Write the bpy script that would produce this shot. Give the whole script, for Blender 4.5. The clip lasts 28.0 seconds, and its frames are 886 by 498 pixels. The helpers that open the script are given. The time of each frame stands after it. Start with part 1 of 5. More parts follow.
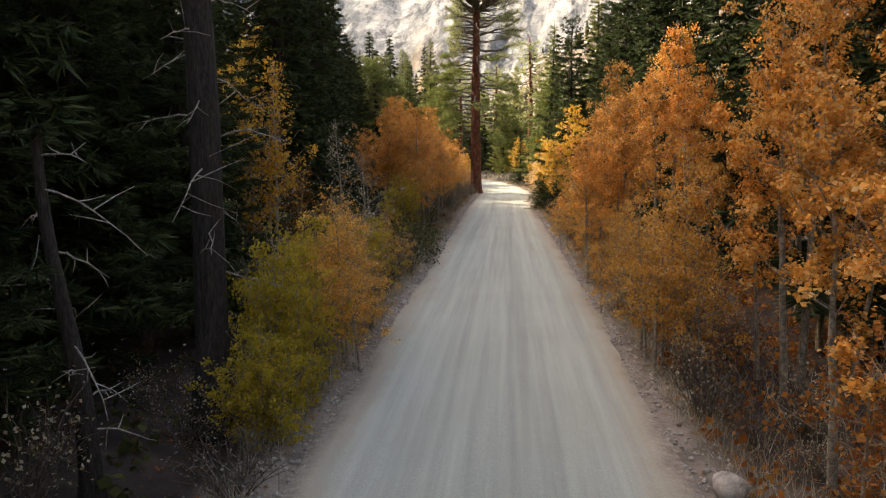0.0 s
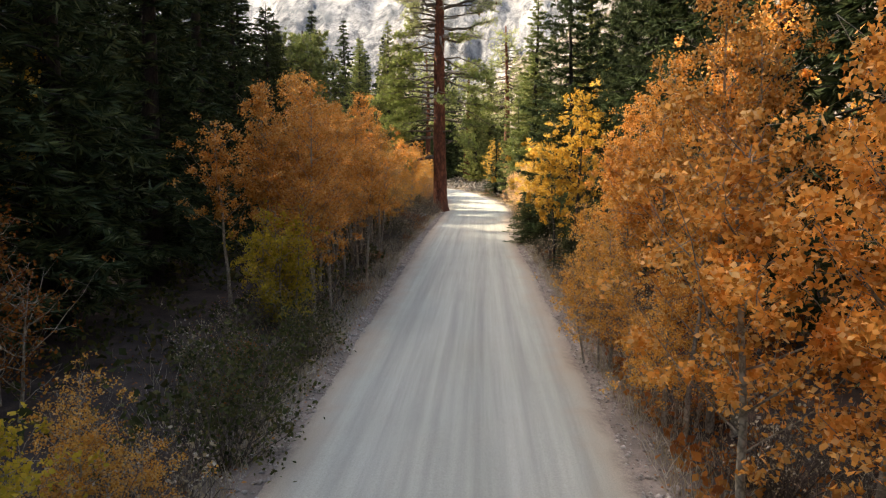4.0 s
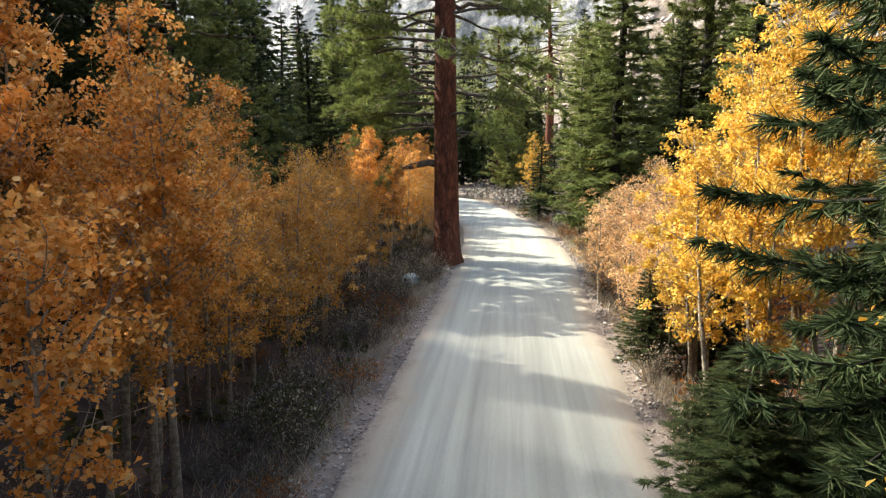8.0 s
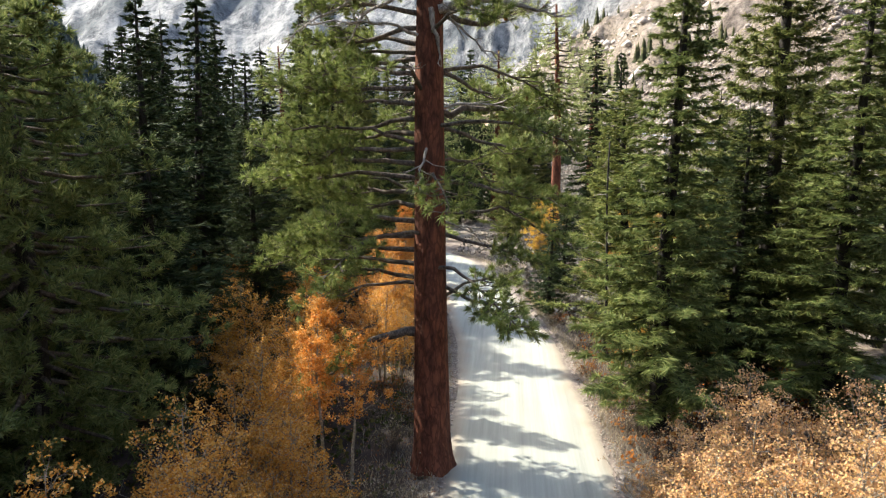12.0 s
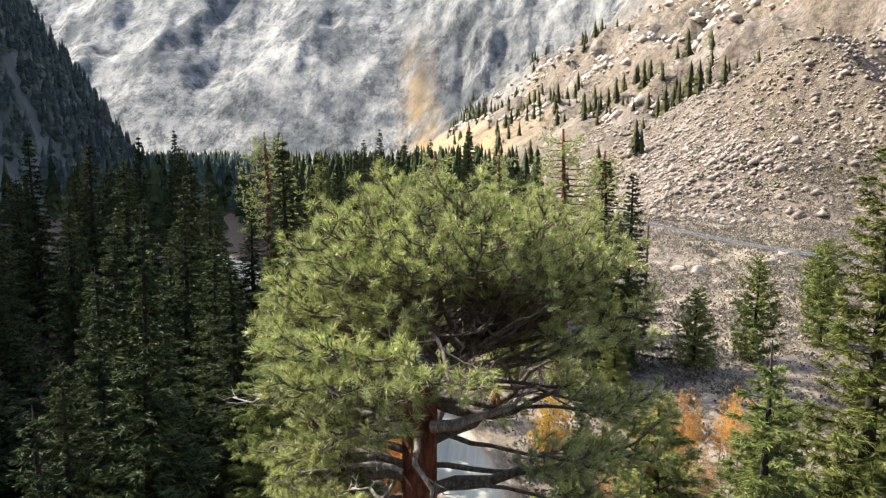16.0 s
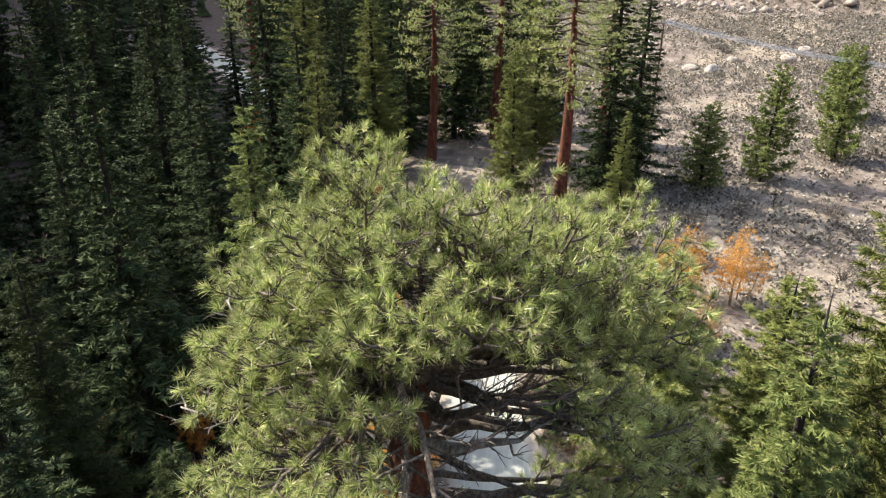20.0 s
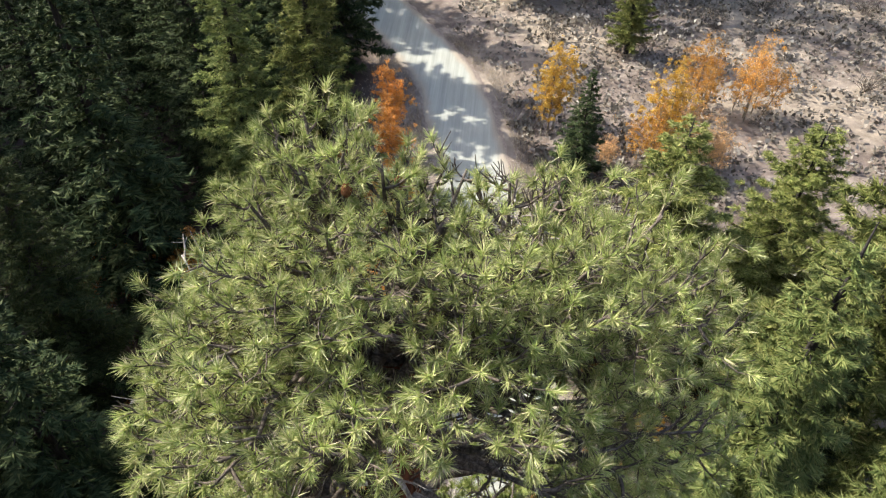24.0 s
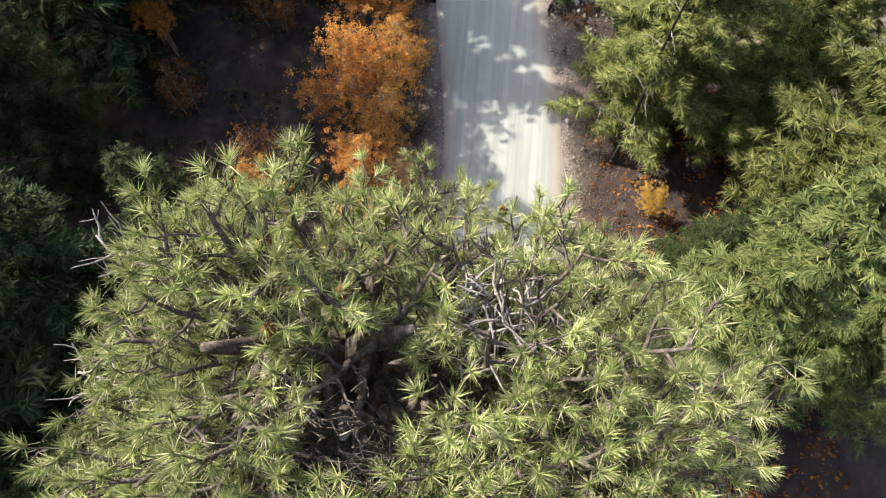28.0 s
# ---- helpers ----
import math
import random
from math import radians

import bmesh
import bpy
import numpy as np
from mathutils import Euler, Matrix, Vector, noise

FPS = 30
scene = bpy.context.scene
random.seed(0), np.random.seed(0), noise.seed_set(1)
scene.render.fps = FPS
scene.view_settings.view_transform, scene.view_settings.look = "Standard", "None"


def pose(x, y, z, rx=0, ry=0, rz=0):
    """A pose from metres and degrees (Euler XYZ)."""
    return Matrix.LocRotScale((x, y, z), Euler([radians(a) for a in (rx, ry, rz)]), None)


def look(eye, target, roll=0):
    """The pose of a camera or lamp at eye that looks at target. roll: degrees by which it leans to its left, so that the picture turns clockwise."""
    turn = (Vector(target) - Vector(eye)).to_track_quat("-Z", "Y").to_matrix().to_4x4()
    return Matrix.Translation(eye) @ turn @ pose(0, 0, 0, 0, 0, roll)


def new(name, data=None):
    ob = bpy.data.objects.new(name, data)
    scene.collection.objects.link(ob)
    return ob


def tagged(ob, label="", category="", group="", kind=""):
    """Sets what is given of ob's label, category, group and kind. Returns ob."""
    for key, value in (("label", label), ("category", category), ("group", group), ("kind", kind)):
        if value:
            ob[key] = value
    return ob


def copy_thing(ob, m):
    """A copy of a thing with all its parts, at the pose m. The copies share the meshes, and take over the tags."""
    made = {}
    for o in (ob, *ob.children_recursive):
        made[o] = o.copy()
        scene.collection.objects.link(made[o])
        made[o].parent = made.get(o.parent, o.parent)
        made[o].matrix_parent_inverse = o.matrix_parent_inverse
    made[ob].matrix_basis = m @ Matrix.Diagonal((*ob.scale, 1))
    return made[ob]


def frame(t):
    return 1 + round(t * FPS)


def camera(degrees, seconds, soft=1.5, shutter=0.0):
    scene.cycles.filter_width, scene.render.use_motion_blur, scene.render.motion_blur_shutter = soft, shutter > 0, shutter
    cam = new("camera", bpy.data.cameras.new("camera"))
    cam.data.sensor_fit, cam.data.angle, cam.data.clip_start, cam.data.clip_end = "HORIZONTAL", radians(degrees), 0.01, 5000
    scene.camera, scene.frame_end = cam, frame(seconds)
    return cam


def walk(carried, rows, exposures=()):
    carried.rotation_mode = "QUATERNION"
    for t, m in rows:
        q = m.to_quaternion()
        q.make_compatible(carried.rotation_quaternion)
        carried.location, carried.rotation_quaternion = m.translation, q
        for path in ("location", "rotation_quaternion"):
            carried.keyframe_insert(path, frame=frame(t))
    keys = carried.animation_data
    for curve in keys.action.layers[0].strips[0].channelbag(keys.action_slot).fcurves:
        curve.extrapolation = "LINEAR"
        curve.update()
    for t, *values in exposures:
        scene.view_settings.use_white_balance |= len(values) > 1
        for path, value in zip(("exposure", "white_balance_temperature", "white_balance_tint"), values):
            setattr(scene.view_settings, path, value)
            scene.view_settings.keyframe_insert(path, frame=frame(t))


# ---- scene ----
cam = camera(63.3, 28.0, soft=1.2)
PATH = [
    (0, (2.77, -64.336, 3.461), (2.594, -62.361, 3.2), -0.02),
    (0.5, (2.755, -63.505, 3.459), (2.645, -61.525, 3.198), -0.07),
    (1, (2.743, -62.447, 3.462), (2.647, -60.466, 3.201), -0.02),
    (1.5, (2.769, -61.016, 3.464), (2.673, -59.036, 3.203), -0.02),
    (2, (2.805, -59.165, 3.494), (2.709, -57.184, 3.237), 0.08),
    (2.5, (2.83, -57.063, 3.539), (2.734, -55.082, 3.281), 0.08),
    (3, (2.87, -54.863, 3.594), (2.774, -52.882, 3.34), 0.08),
    (3.5, (2.916, -52.591, 3.652), (2.816, -50.609, 3.402), 0.06),
    (4.5, (2.93, -47.6, 3.83), (2.81, -45.622, 3.573), 0.05),
    (5, (2.91, -44.0, 3.95), (2.77, -42.025, 3.69), 0.04),
    (5.5, (2.85, -38.6, 4.1), (2.684, -36.625, 3.835), 0.02),
    (6, (2.764, -33.775, 4.186), (2.578, -31.801, 3.919), 0.01),
    (6.5, (2.648, -31.917, 4.195), (2.462, -29.943, 3.929), 0.01),
    (7, (2.539, -30.134, 4.197), (2.353, -28.161, 3.93), 0.01),
    (7.5, (2.451, -28.386, 4.203), (2.266, -26.413, 3.936), 0.01),
    (8, (2.362, -26.623, 4.189), (2.177, -24.65, 3.919), 0.01),
    (8.5, (2.315, -24.91, 4.182), (2.126, -22.937, 3.912), -0.00),
    (9, (2.238, -23.274, 4.185), (2.053, -21.301, 3.914), 0.01),
    (9.5, (2.147, -21.883, 4.313), (1.958, -19.91, 4.043), -0.00),
    (10, (2.065, -20.8, 4.781), (1.88, -18.828, 4.507), 0.11),
    (10.5, (2.026, -19.975, 5.525), (1.84, -18.003, 5.251), 0.11),
    (11, (2.007, -19.369, 6.429), (1.821, -17.397, 6.152), 0.11),
    (11.5, (1.993, -18.821, 7.452), (1.811, -16.85, 7.172), 0.13),
    (13.5, (1.648, -15.532, 12.309), (1.476, -13.561, 12.021), 0.01),
    (14, (1.591, -14.42, 13.687), (1.42, -12.449, 13.399), 0.01),
    (14.5, (1.519, -13.364, 15.114), (1.348, -11.392, 14.822), 0.11),
    (15, (1.439, -12.436, 16.498), (1.267, -10.465, 16.206), 0.21),
    (15.5, (1.383, -11.799, 17.965), (1.211, -9.827, 17.677), 0.11),
    (16, (1.327, -11.384, 19.444), (1.158, -9.412, 19.159), 0.22),
    (16.5, (1.29, -11.202, 20.431), (1.126, -9.228, 20.152), 0.23),
    (17, (1.237, -11.052, 20.651), (1.074, -9.094, 20.28), 0.13),
    (17.5, (1.2, -10.623, 20.69), (1.048, -8.762, 19.973), 0.15),
    (18, (1.177, -9.896, 20.665), (1.03, -8.089, 19.82), 0.15),
    (18.5, (1.158, -9.223, 20.689), (1.011, -7.419, 19.837), 0.15),
    (19, (1.128, -8.648, 20.747), (0.982, -6.845, 19.892), 0.15),
    (19.5, (1.108, -8.187, 21.125), (0.962, -6.386, 20.268), 0.15),
    (20, (1.076, -7.813, 21.476), (0.929, -6.012, 20.618), 0.25),
    (20.5, (1.07, -7.514, 21.716), (0.923, -5.713, 20.858), 0.25),
    (21, (1.068, -7.26, 21.922), (0.926, -5.473, 21.037), 0.27),
    (21.5, (1.066, -7.01, 22.109), (0.925, -5.241, 21.186), 0.27),
    (22, (1.042, -6.735, 22.19), (0.905, -5.007, 21.194), 0.27),
    (22.5, (1.037, -6.439, 22.269), (0.904, -4.771, 21.174), 0.38),
    (24.5, (0.983, -4.664, 22.618), (0.874, -3.291, 21.168), 0.39),
    (25, (0.957, -4.14, 22.603), (0.858, -2.852, 21.075), 0.52),
    (25.5, (0.912, -3.619, 22.709), (0.818, -2.422, 21.11), 0.50),
    (26, (0.908, -3.11, 22.858), (0.821, -2.003, 21.194), 0.51),
    (26.5, (0.906, -2.629, 22.95), (0.825, -1.62, 21.225), 0.60),
    (27, (0.946, -2.167, 23.025), (0.873, -1.255, 21.247), 0.61),
    (27.5, (0.967, -1.706, 23.101), (0.9, -0.899, 21.272), 0.58),
    (28, (0.969, -1.268, 23.179), (0.909, -0.563, 21.308), 0.56),
]
SKY_STRENGTH, SUN_STRENGTH = 0.138, 3.25
EXPOSURES = [(0, 2.15, 8500, 12), (4, 2.15, 7900, 11), (6, 2.0, 7200, 8), (7, 2.0, 7000, 7), (8, 1.98, 6800, 6), (9, 1.9, 6500, 4), (11, 1.9, 6500, 5), (14, 1.92, 6900, 9), (16, 1.68, 6800, 7), (18, 1.74, 6700, 9), (20, 1.74, 6700, 8), (25, 1.58, 6500, 10), (28, 1.55, 6450, 11)]
walk(cam, [(t, look(eye, target, roll)) for t, eye, target, roll in PATH], EXPOSURES)

# ---- daylight: low autumn sun from ahead and to the left ----
SUN_EL, SUN_AHEAD = 40.0, 20.0
sun_to = Vector((-math.cos(radians(SUN_AHEAD)) * math.cos(radians(SUN_EL)),
                 math.sin(radians(SUN_AHEAD)) * math.cos(radians(SUN_EL)), math.sin(radians(SUN_EL))))
world = bpy.data.worlds.new("sky")
scene.world = world
world.use_nodes = True
sky = world.node_tree.nodes.new("ShaderNodeTexSky")
sky.sky_type, sky.sun_disc = "NISHITA", False
sky.sun_elevation, sky.sun_rotation = radians(SUN_EL), radians(-(90 - SUN_AHEAD))
sky.altitude, sky.dust_density, sky.ozone_density = 0, 3.0, 0.6
world.node_tree.links.new(sky.outputs[0], world.node_tree.nodes["Background"].inputs[0])
world.node_tree.nodes["Background"].inputs[1].default_value = SKY_STRENGTH
sun = new("sun", bpy.data.lights.new("sun", "SUN"))
sun.data.energy, sun.data.angle, sun.data.color = SUN_STRENGTH, radians(0.55), (1.0, 0.93, 0.82)
sun.matrix_world = look(sun_to * 60, (0, 0, 0))

rng = np.random.default_rng(7)


# ---- materials ----
def mat(name, rough=0.8):
    m = bpy.data.materials.new(name)
    m.use_nodes = True
    nt = m.node_tree
    b = nt.nodes["Principled BSDF"]
    b.inputs["Roughness"].default_value = rough
    b.inputs["Specular IOR Level"].default_value = 0.25
    return m, nt, b


def node(nt, kind, **kw):
    n = nt.nodes.new(kind)
    for k, v in kw.items():
        n.inputs[k.replace("_", " ")].default_value = v
    return n


def coords(nt, scale, space="Object"):
    tc = nt.nodes.new("ShaderNodeTexCoord")
    mp = nt.nodes.new("ShaderNodeMapping")
    mp.inputs["Scale"].default_value = scale
    nt.links.new(tc.outputs[space], mp.inputs[0])
    return mp.outputs[0]


def ramp(nt, fac, stops):
    r = nt.nodes.new("ShaderNodeValToRGB")
    e = r.color_ramp.elements
    while len(e) < len(stops):
        e.new(0.5)
    for el, (p, c) in zip(e, stops):
        el.position, el.color = p, (*c, 1)
    nt.links.new(fac, r.inputs[0])
    return r.outputs[0]


def fbm(nt, vec, scale, detail=6.0, rough=0.6):
    n = node(nt, "ShaderNodeTexNoise", Scale=scale, Detail=detail, Roughness=rough)
    nt.links.new(vec, n.inputs["Vector"])
    return n.outputs["Fac"]


def mix(nt, fac, a, b, blend="MIX"):
    m = nt.nodes.new("ShaderNodeMix")
    m.data_type, m.blend_type = "RGBA", blend
    for sock, v in ((m.inputs[0], fac), (m.inputs[6], a), (m.inputs[7], b)):
        if isinstance(v, bpy.types.NodeSocket):
            nt.links.new(v, sock)
        elif isinstance(v, (int, float)):
            sock.default_value = v
        else:
            sock.default_value = (*v, 1)
    return m.outputs[2]


def bump(nt, b, height, strength, dist):
    n = node(nt, "ShaderNodeBump", Strength=strength, Distance=dist)
    nt.links.new(height, n.inputs["Height"])
    nt.links.new(n.outputs[0], b.inputs["Normal"])


def leafy(name, stops, trans=0.35, rough=0.55, tint=0.4, space=1.1, gloss=0.06):
    """Leaves and needles: colour by leaf, by tree and by patch; light shines through."""
    m, nt, b = mat(name, rough)
    b.inputs["Specular IOR Level"].default_value = gloss
    geo = nt.nodes.new("ShaderNodeNewGeometry")
    col = ramp(nt, geo.outputs["Random Per Island"], stops)
    patch = fbm(nt, coords(nt, (1, 1, 1)), space, 3)
    dark = ramp(nt, patch, [(0.3, (1 - tint,) * 3), (0.7, (1 + tint * 0.3,) * 3)])
    col = mix(nt, 1.0, col, dark, "MULTIPLY")
    info = nt.nodes.new("ShaderNodeObjectInfo")
    hs = nt.nodes.new("ShaderNodeHueSaturation")
    mr = node(nt, "ShaderNodeMapRange", To_Min=0.82, To_Max=1.16)
    nt.links.new(info.outputs["Random"], mr.inputs[0])
    nt.links.new(mr.outputs[0], hs.inputs["Value"])
    nt.links.new(col, hs.inputs["Color"])
    col = hs.outputs[0]
    nt.links.new(col, b.inputs["Base Color"])
    tr = nt.nodes.new("ShaderNodeBsdfTranslucent")
    nt.links.new(col, tr.inputs["Color"])
    ms = node(nt, "ShaderNodeMixShader", Fac=trans)
    nt.links.new(b.outputs[0], ms.inputs[1])
    nt.links.new(tr.outputs[0], ms.inputs[2])
    nt.links.new(ms.outputs[0], nt.nodes["Material Output"].inputs[0])
    return m


def barky(name, low, high, scale, zs, strength, rough=0.9, dist=0.03):
    m, nt, b = mat(name, rough)
    v = coords(nt, (scale, scale, scale * zs))
    n1 = fbm(nt, v, 1.0, 8, 0.65)
    vo = node(nt, "ShaderNodeTexVoronoi", Scale=1.3)
    vo.feature = "DISTANCE_TO_EDGE"
    warp = nt.nodes.new("ShaderNodeVectorMath")
    warp.operation = "MULTIPLY_ADD"
    wn = node(nt, "ShaderNodeTexNoise", Scale=1.7, Detail=4.0)
    nt.links.new(v, wn.inputs["Vector"])
    nt.links.new(wn.outputs["Color"], warp.inputs[0])
    warp.inputs[1].default_value = (1.2, 1.2, 1.2)
    nt.links.new(v, warp.inputs[2])
    nt.links.new(warp.outputs[0], vo.inputs["Vector"])
    crack = ramp(nt, vo.outputs["Distance"], [(0.0, (0.4,) * 3), (0.2, (1.0,) * 3)])
    col = ramp(nt, n1, [(0.32, low), (0.68, high)])
    nt.links.new(mix(nt, 0.8, col, crack, "MULTIPLY"), b.inputs["Base Color"])
    bump(nt, b, mix(nt, 0.5, n1, crack), strength, dist)
    return m


ORANGE = leafy("aspen_leaf_orange", [(0.0, (0.52, 0.20, 0.035)), (0.35, (0.81, 0.365, 0.08)), (0.75, (0.89, 0.48, 0.14)), (1.0, (0.85, 0.58, 0.27))], 0.5, tint=0.4, space=2.6)
GOLD = leafy("aspen_leaf_gold", [(0.0, (0.58, 0.32, 0.05)), (0.4, (0.78, 0.50, 0.09)), (0.85, (0.86, 0.62, 0.15)), (1.0, (0.70, 0.54, 0.24))], 0.48, tint=0.35)
OLIVE = leafy("aspen_leaf_olive", [(0.0, (0.42, 0.35, 0.04)), (0.5, (0.64, 0.50, 0.06)), (0.9, (0.76, 0.54, 0.08)), (1.0, (0.52, 0.36, 0.09))], 0.48)
PINK = leafy("aspen_leaf_faded", [(0.0, (0.55, 0.31, 0.16)), (0.5, (0.76, 0.48, 0.25)), (0.85, (0.82, 0.55, 0.22)), (1.0, (0.74, 0.55, 0.38))], 0.42)
RUST = leafy("aspen_leaf_rust", [(0.0, (0.22, 0.08, 0.03)), (0.5, (0.38, 0.14, 0.03)), (1.0, (0.45, 0.22, 0.06))], 0.35)
COPPER = leafy("aspen_leaf_copper", [(0.0, (0.54, 0.24, 0.05)), (0.4, (0.78, 0.40, 0.085)), (0.8, (0.87, 0.52, 0.14)), (1.0, (0.82, 0.59, 0.29))], 0.5, tint=0.35, space=2.4)
AMBER = leafy("aspen_leaf_amber", [(0.0, (0.58, 0.30, 0.04)), (0.4, (0.78, 0.44, 0.06)), (0.85, (0.84, 0.54, 0.11)), (1.0, (0.62, 0.50, 0.15))], 0.5, tint=0.35)
PALE_LEAF = leafy("aspen_leaf_dry", [(0.0, (0.36, 0.28, 0.17)), (0.6, (0.52, 0.44, 0.30)), (1.0, (0.66, 0.62, 0.52))], 0.3)
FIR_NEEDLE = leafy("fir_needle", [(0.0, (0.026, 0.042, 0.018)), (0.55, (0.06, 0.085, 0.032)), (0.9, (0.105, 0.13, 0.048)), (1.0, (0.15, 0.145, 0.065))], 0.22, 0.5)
# Sun sheen is in the pale crown colour, shade in the lower needles
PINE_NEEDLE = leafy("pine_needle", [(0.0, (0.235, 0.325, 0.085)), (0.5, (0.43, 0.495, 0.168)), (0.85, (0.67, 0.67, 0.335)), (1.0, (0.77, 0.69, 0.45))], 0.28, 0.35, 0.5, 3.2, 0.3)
SHADED_LOW_NEEDLE = leafy("shaded_pine_needle", [(0.0, (0.16, 0.23, 0.06)), (0.5, (0.28, 0.34, 0.10)), (1.0, (0.44, 0.46, 0.18))], 0.28, 0.4, 0.55, 2.4)
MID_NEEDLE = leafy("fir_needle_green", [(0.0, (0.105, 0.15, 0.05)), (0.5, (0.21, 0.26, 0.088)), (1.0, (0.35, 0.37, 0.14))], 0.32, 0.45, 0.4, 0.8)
# Haze over the distant slope, put into the needles as a blue tint
HAZE_NEEDLE = leafy("hazy_conifer_needle", [(0.0, (0.05, 0.075, 0.075)), (0.6, (0.09, 0.125, 0.12)), (1.0, (0.15, 0.18, 0.165))], 0.2, 0.7, 0.4, 0.05)
# Fir needles darkened so that the forest's deep shade sits in the colour
SHADED_NEEDLE = leafy("shaded_fir_needle", [(0.0, (0.026, 0.043, 0.02)), (0.6, (0.06, 0.088, 0.038)), (1.0, (0.125, 0.15, 0.066))], 0.2, 0.6, 0.45, 0.5)
SLOPE_NEEDLE = leafy("slope_conifer_needle", [(0.0, (0.05, 0.062, 0.03)), (0.6, (0.10, 0.105, 0.05)), (1.0, (0.15, 0.14, 0.07))], 0.2, 0.7, 0.3, 0.1)
# Yellow-green of conifers in full sun, worked into the needle colour
SUNNY_NEEDLE = leafy("sunlit_conifer_needle", [(0.0, (0.10, 0.135, 0.036)), (0.5, (0.215, 0.25, 0.078)), (0.9, (0.36, 0.375, 0.135)), (1.0, (0.42, 0.39, 0.17))], 0.3, 0.4, 0.45, 0.8)
SAGE_LEAF = leafy("sage_leaf", [(0.0, (0.12, 0.105, 0.085)), (0.5, (0.26, 0.24, 0.205)), (1.0, (0.46, 0.43, 0.38))], 0.2, 0.8, 0.5, 0.35)
GREEN_LEAF = leafy("currant_leaf", [(0.0, (0.045, 0.06, 0.02)), (0.6, (0.09, 0.10, 0.035)), (1.0, (0.16, 0.14, 0.05))], 0.3)
PINE_BARK = barky("pine_bark", (0.07, 0.026, 0.018), (0.25, 0.093, 0.054), 5.0, 0.32, 0.9)
FIR_BARK = barky("fir_bark", (0.018, 0.016, 0.016), (0.068, 0.06, 0.056), 30.0, 0.16, 0.6, dist=0.012)
ASPEN_BARK = barky("aspen_bark", (0.20, 0.165, 0.12), (0.46, 0.41, 0.33), 9.0, 0.9, 0.3, dist=0.008)
LIMB_BARK = barky("limb_bark", (0.06, 0.047, 0.039), (0.24, 0.20, 0.165), 12.0, 0.6, 0.5, dist=0.01)
DEAD_WOOD = barky("dead_wood", (0.22, 0.19, 0.165), (0.52, 0.48, 0.44), 11.0, 0.4, 0.4, dist=0.006)
CONE = barky("cone_scales", (0.16, 0.06, 0.025), (0.36, 0.16, 0.07), 60.0, 1.0, 0.8, dist=0.01)
POLE_WOOD = barky("pole_wood", (0.07, 0.05, 0.04), (0.17, 0.13, 0.10), 14.0, 0.2, 0.4, dist=0.01)
WIRE, _nt, _b = mat("wire", 0.35)
_b.inputs["Base Color"].default_value, _b.inputs["Metallic"].default_value = (0.62, 0.62, 0.62, 1), 1.0


def rock_material(name, lo, mid, hi, scale):
    m, nt, b = mat(name, 0.85)
    v = coords(nt, (1, 1, 1))
    n1, n2 = fbm(nt, v, scale, 8, 0.65), fbm(nt, v, scale * 7, 5)
    info = nt.nodes.new("ShaderNodeObjectInfo")
    geo = nt.nodes.new("ShaderNodeNewGeometry")
    add = nt.nodes.new("ShaderNodeMath")
    add.operation = "ADD"
    nt.links.new(info.outputs["Random"], add.inputs[0])
    nt.links.new(geo.outputs["Random Per Island"], add.inputs[1])
    tone = ramp(nt, add.outputs[0], [(0.2, (0.72,) * 3), (0.9, (1.12,) * 3)])
    col = ramp(nt, n1, [(0.3, lo), (0.5, mid), (0.72, hi)])
    col = mix(nt, 1.0, col, tone, "MULTIPLY")
    nt.links.new(mix(nt, 0.35, col, n2, "OVERLAY"), b.inputs["Base Color"])
    bump(nt, b, n2, 0.6, 0.04)
    return m


GRANITE = rock_material("granite", (0.20, 0.17, 0.15), (0.36, 0.32, 0.28), (0.52, 0.47, 0.42), 2.2)
TALUS = rock_material("talus_rock", (0.15, 0.125, 0.11), (0.27, 0.23, 0.205), (0.43, 0.385, 0.35), 0.6)
CRAG = rock_material("crag_rock", (0.20, 0.17, 0.15), (0.38, 0.34, 0.305), (0.56, 0.52, 0.48), 0.16)
BLUE_ROCK = rock_material("lichen_grey_rock", (0.18, 0.20, 0.20), (0.32, 0.36, 0.36), (0.5, 0.54, 0.53), 3.0)


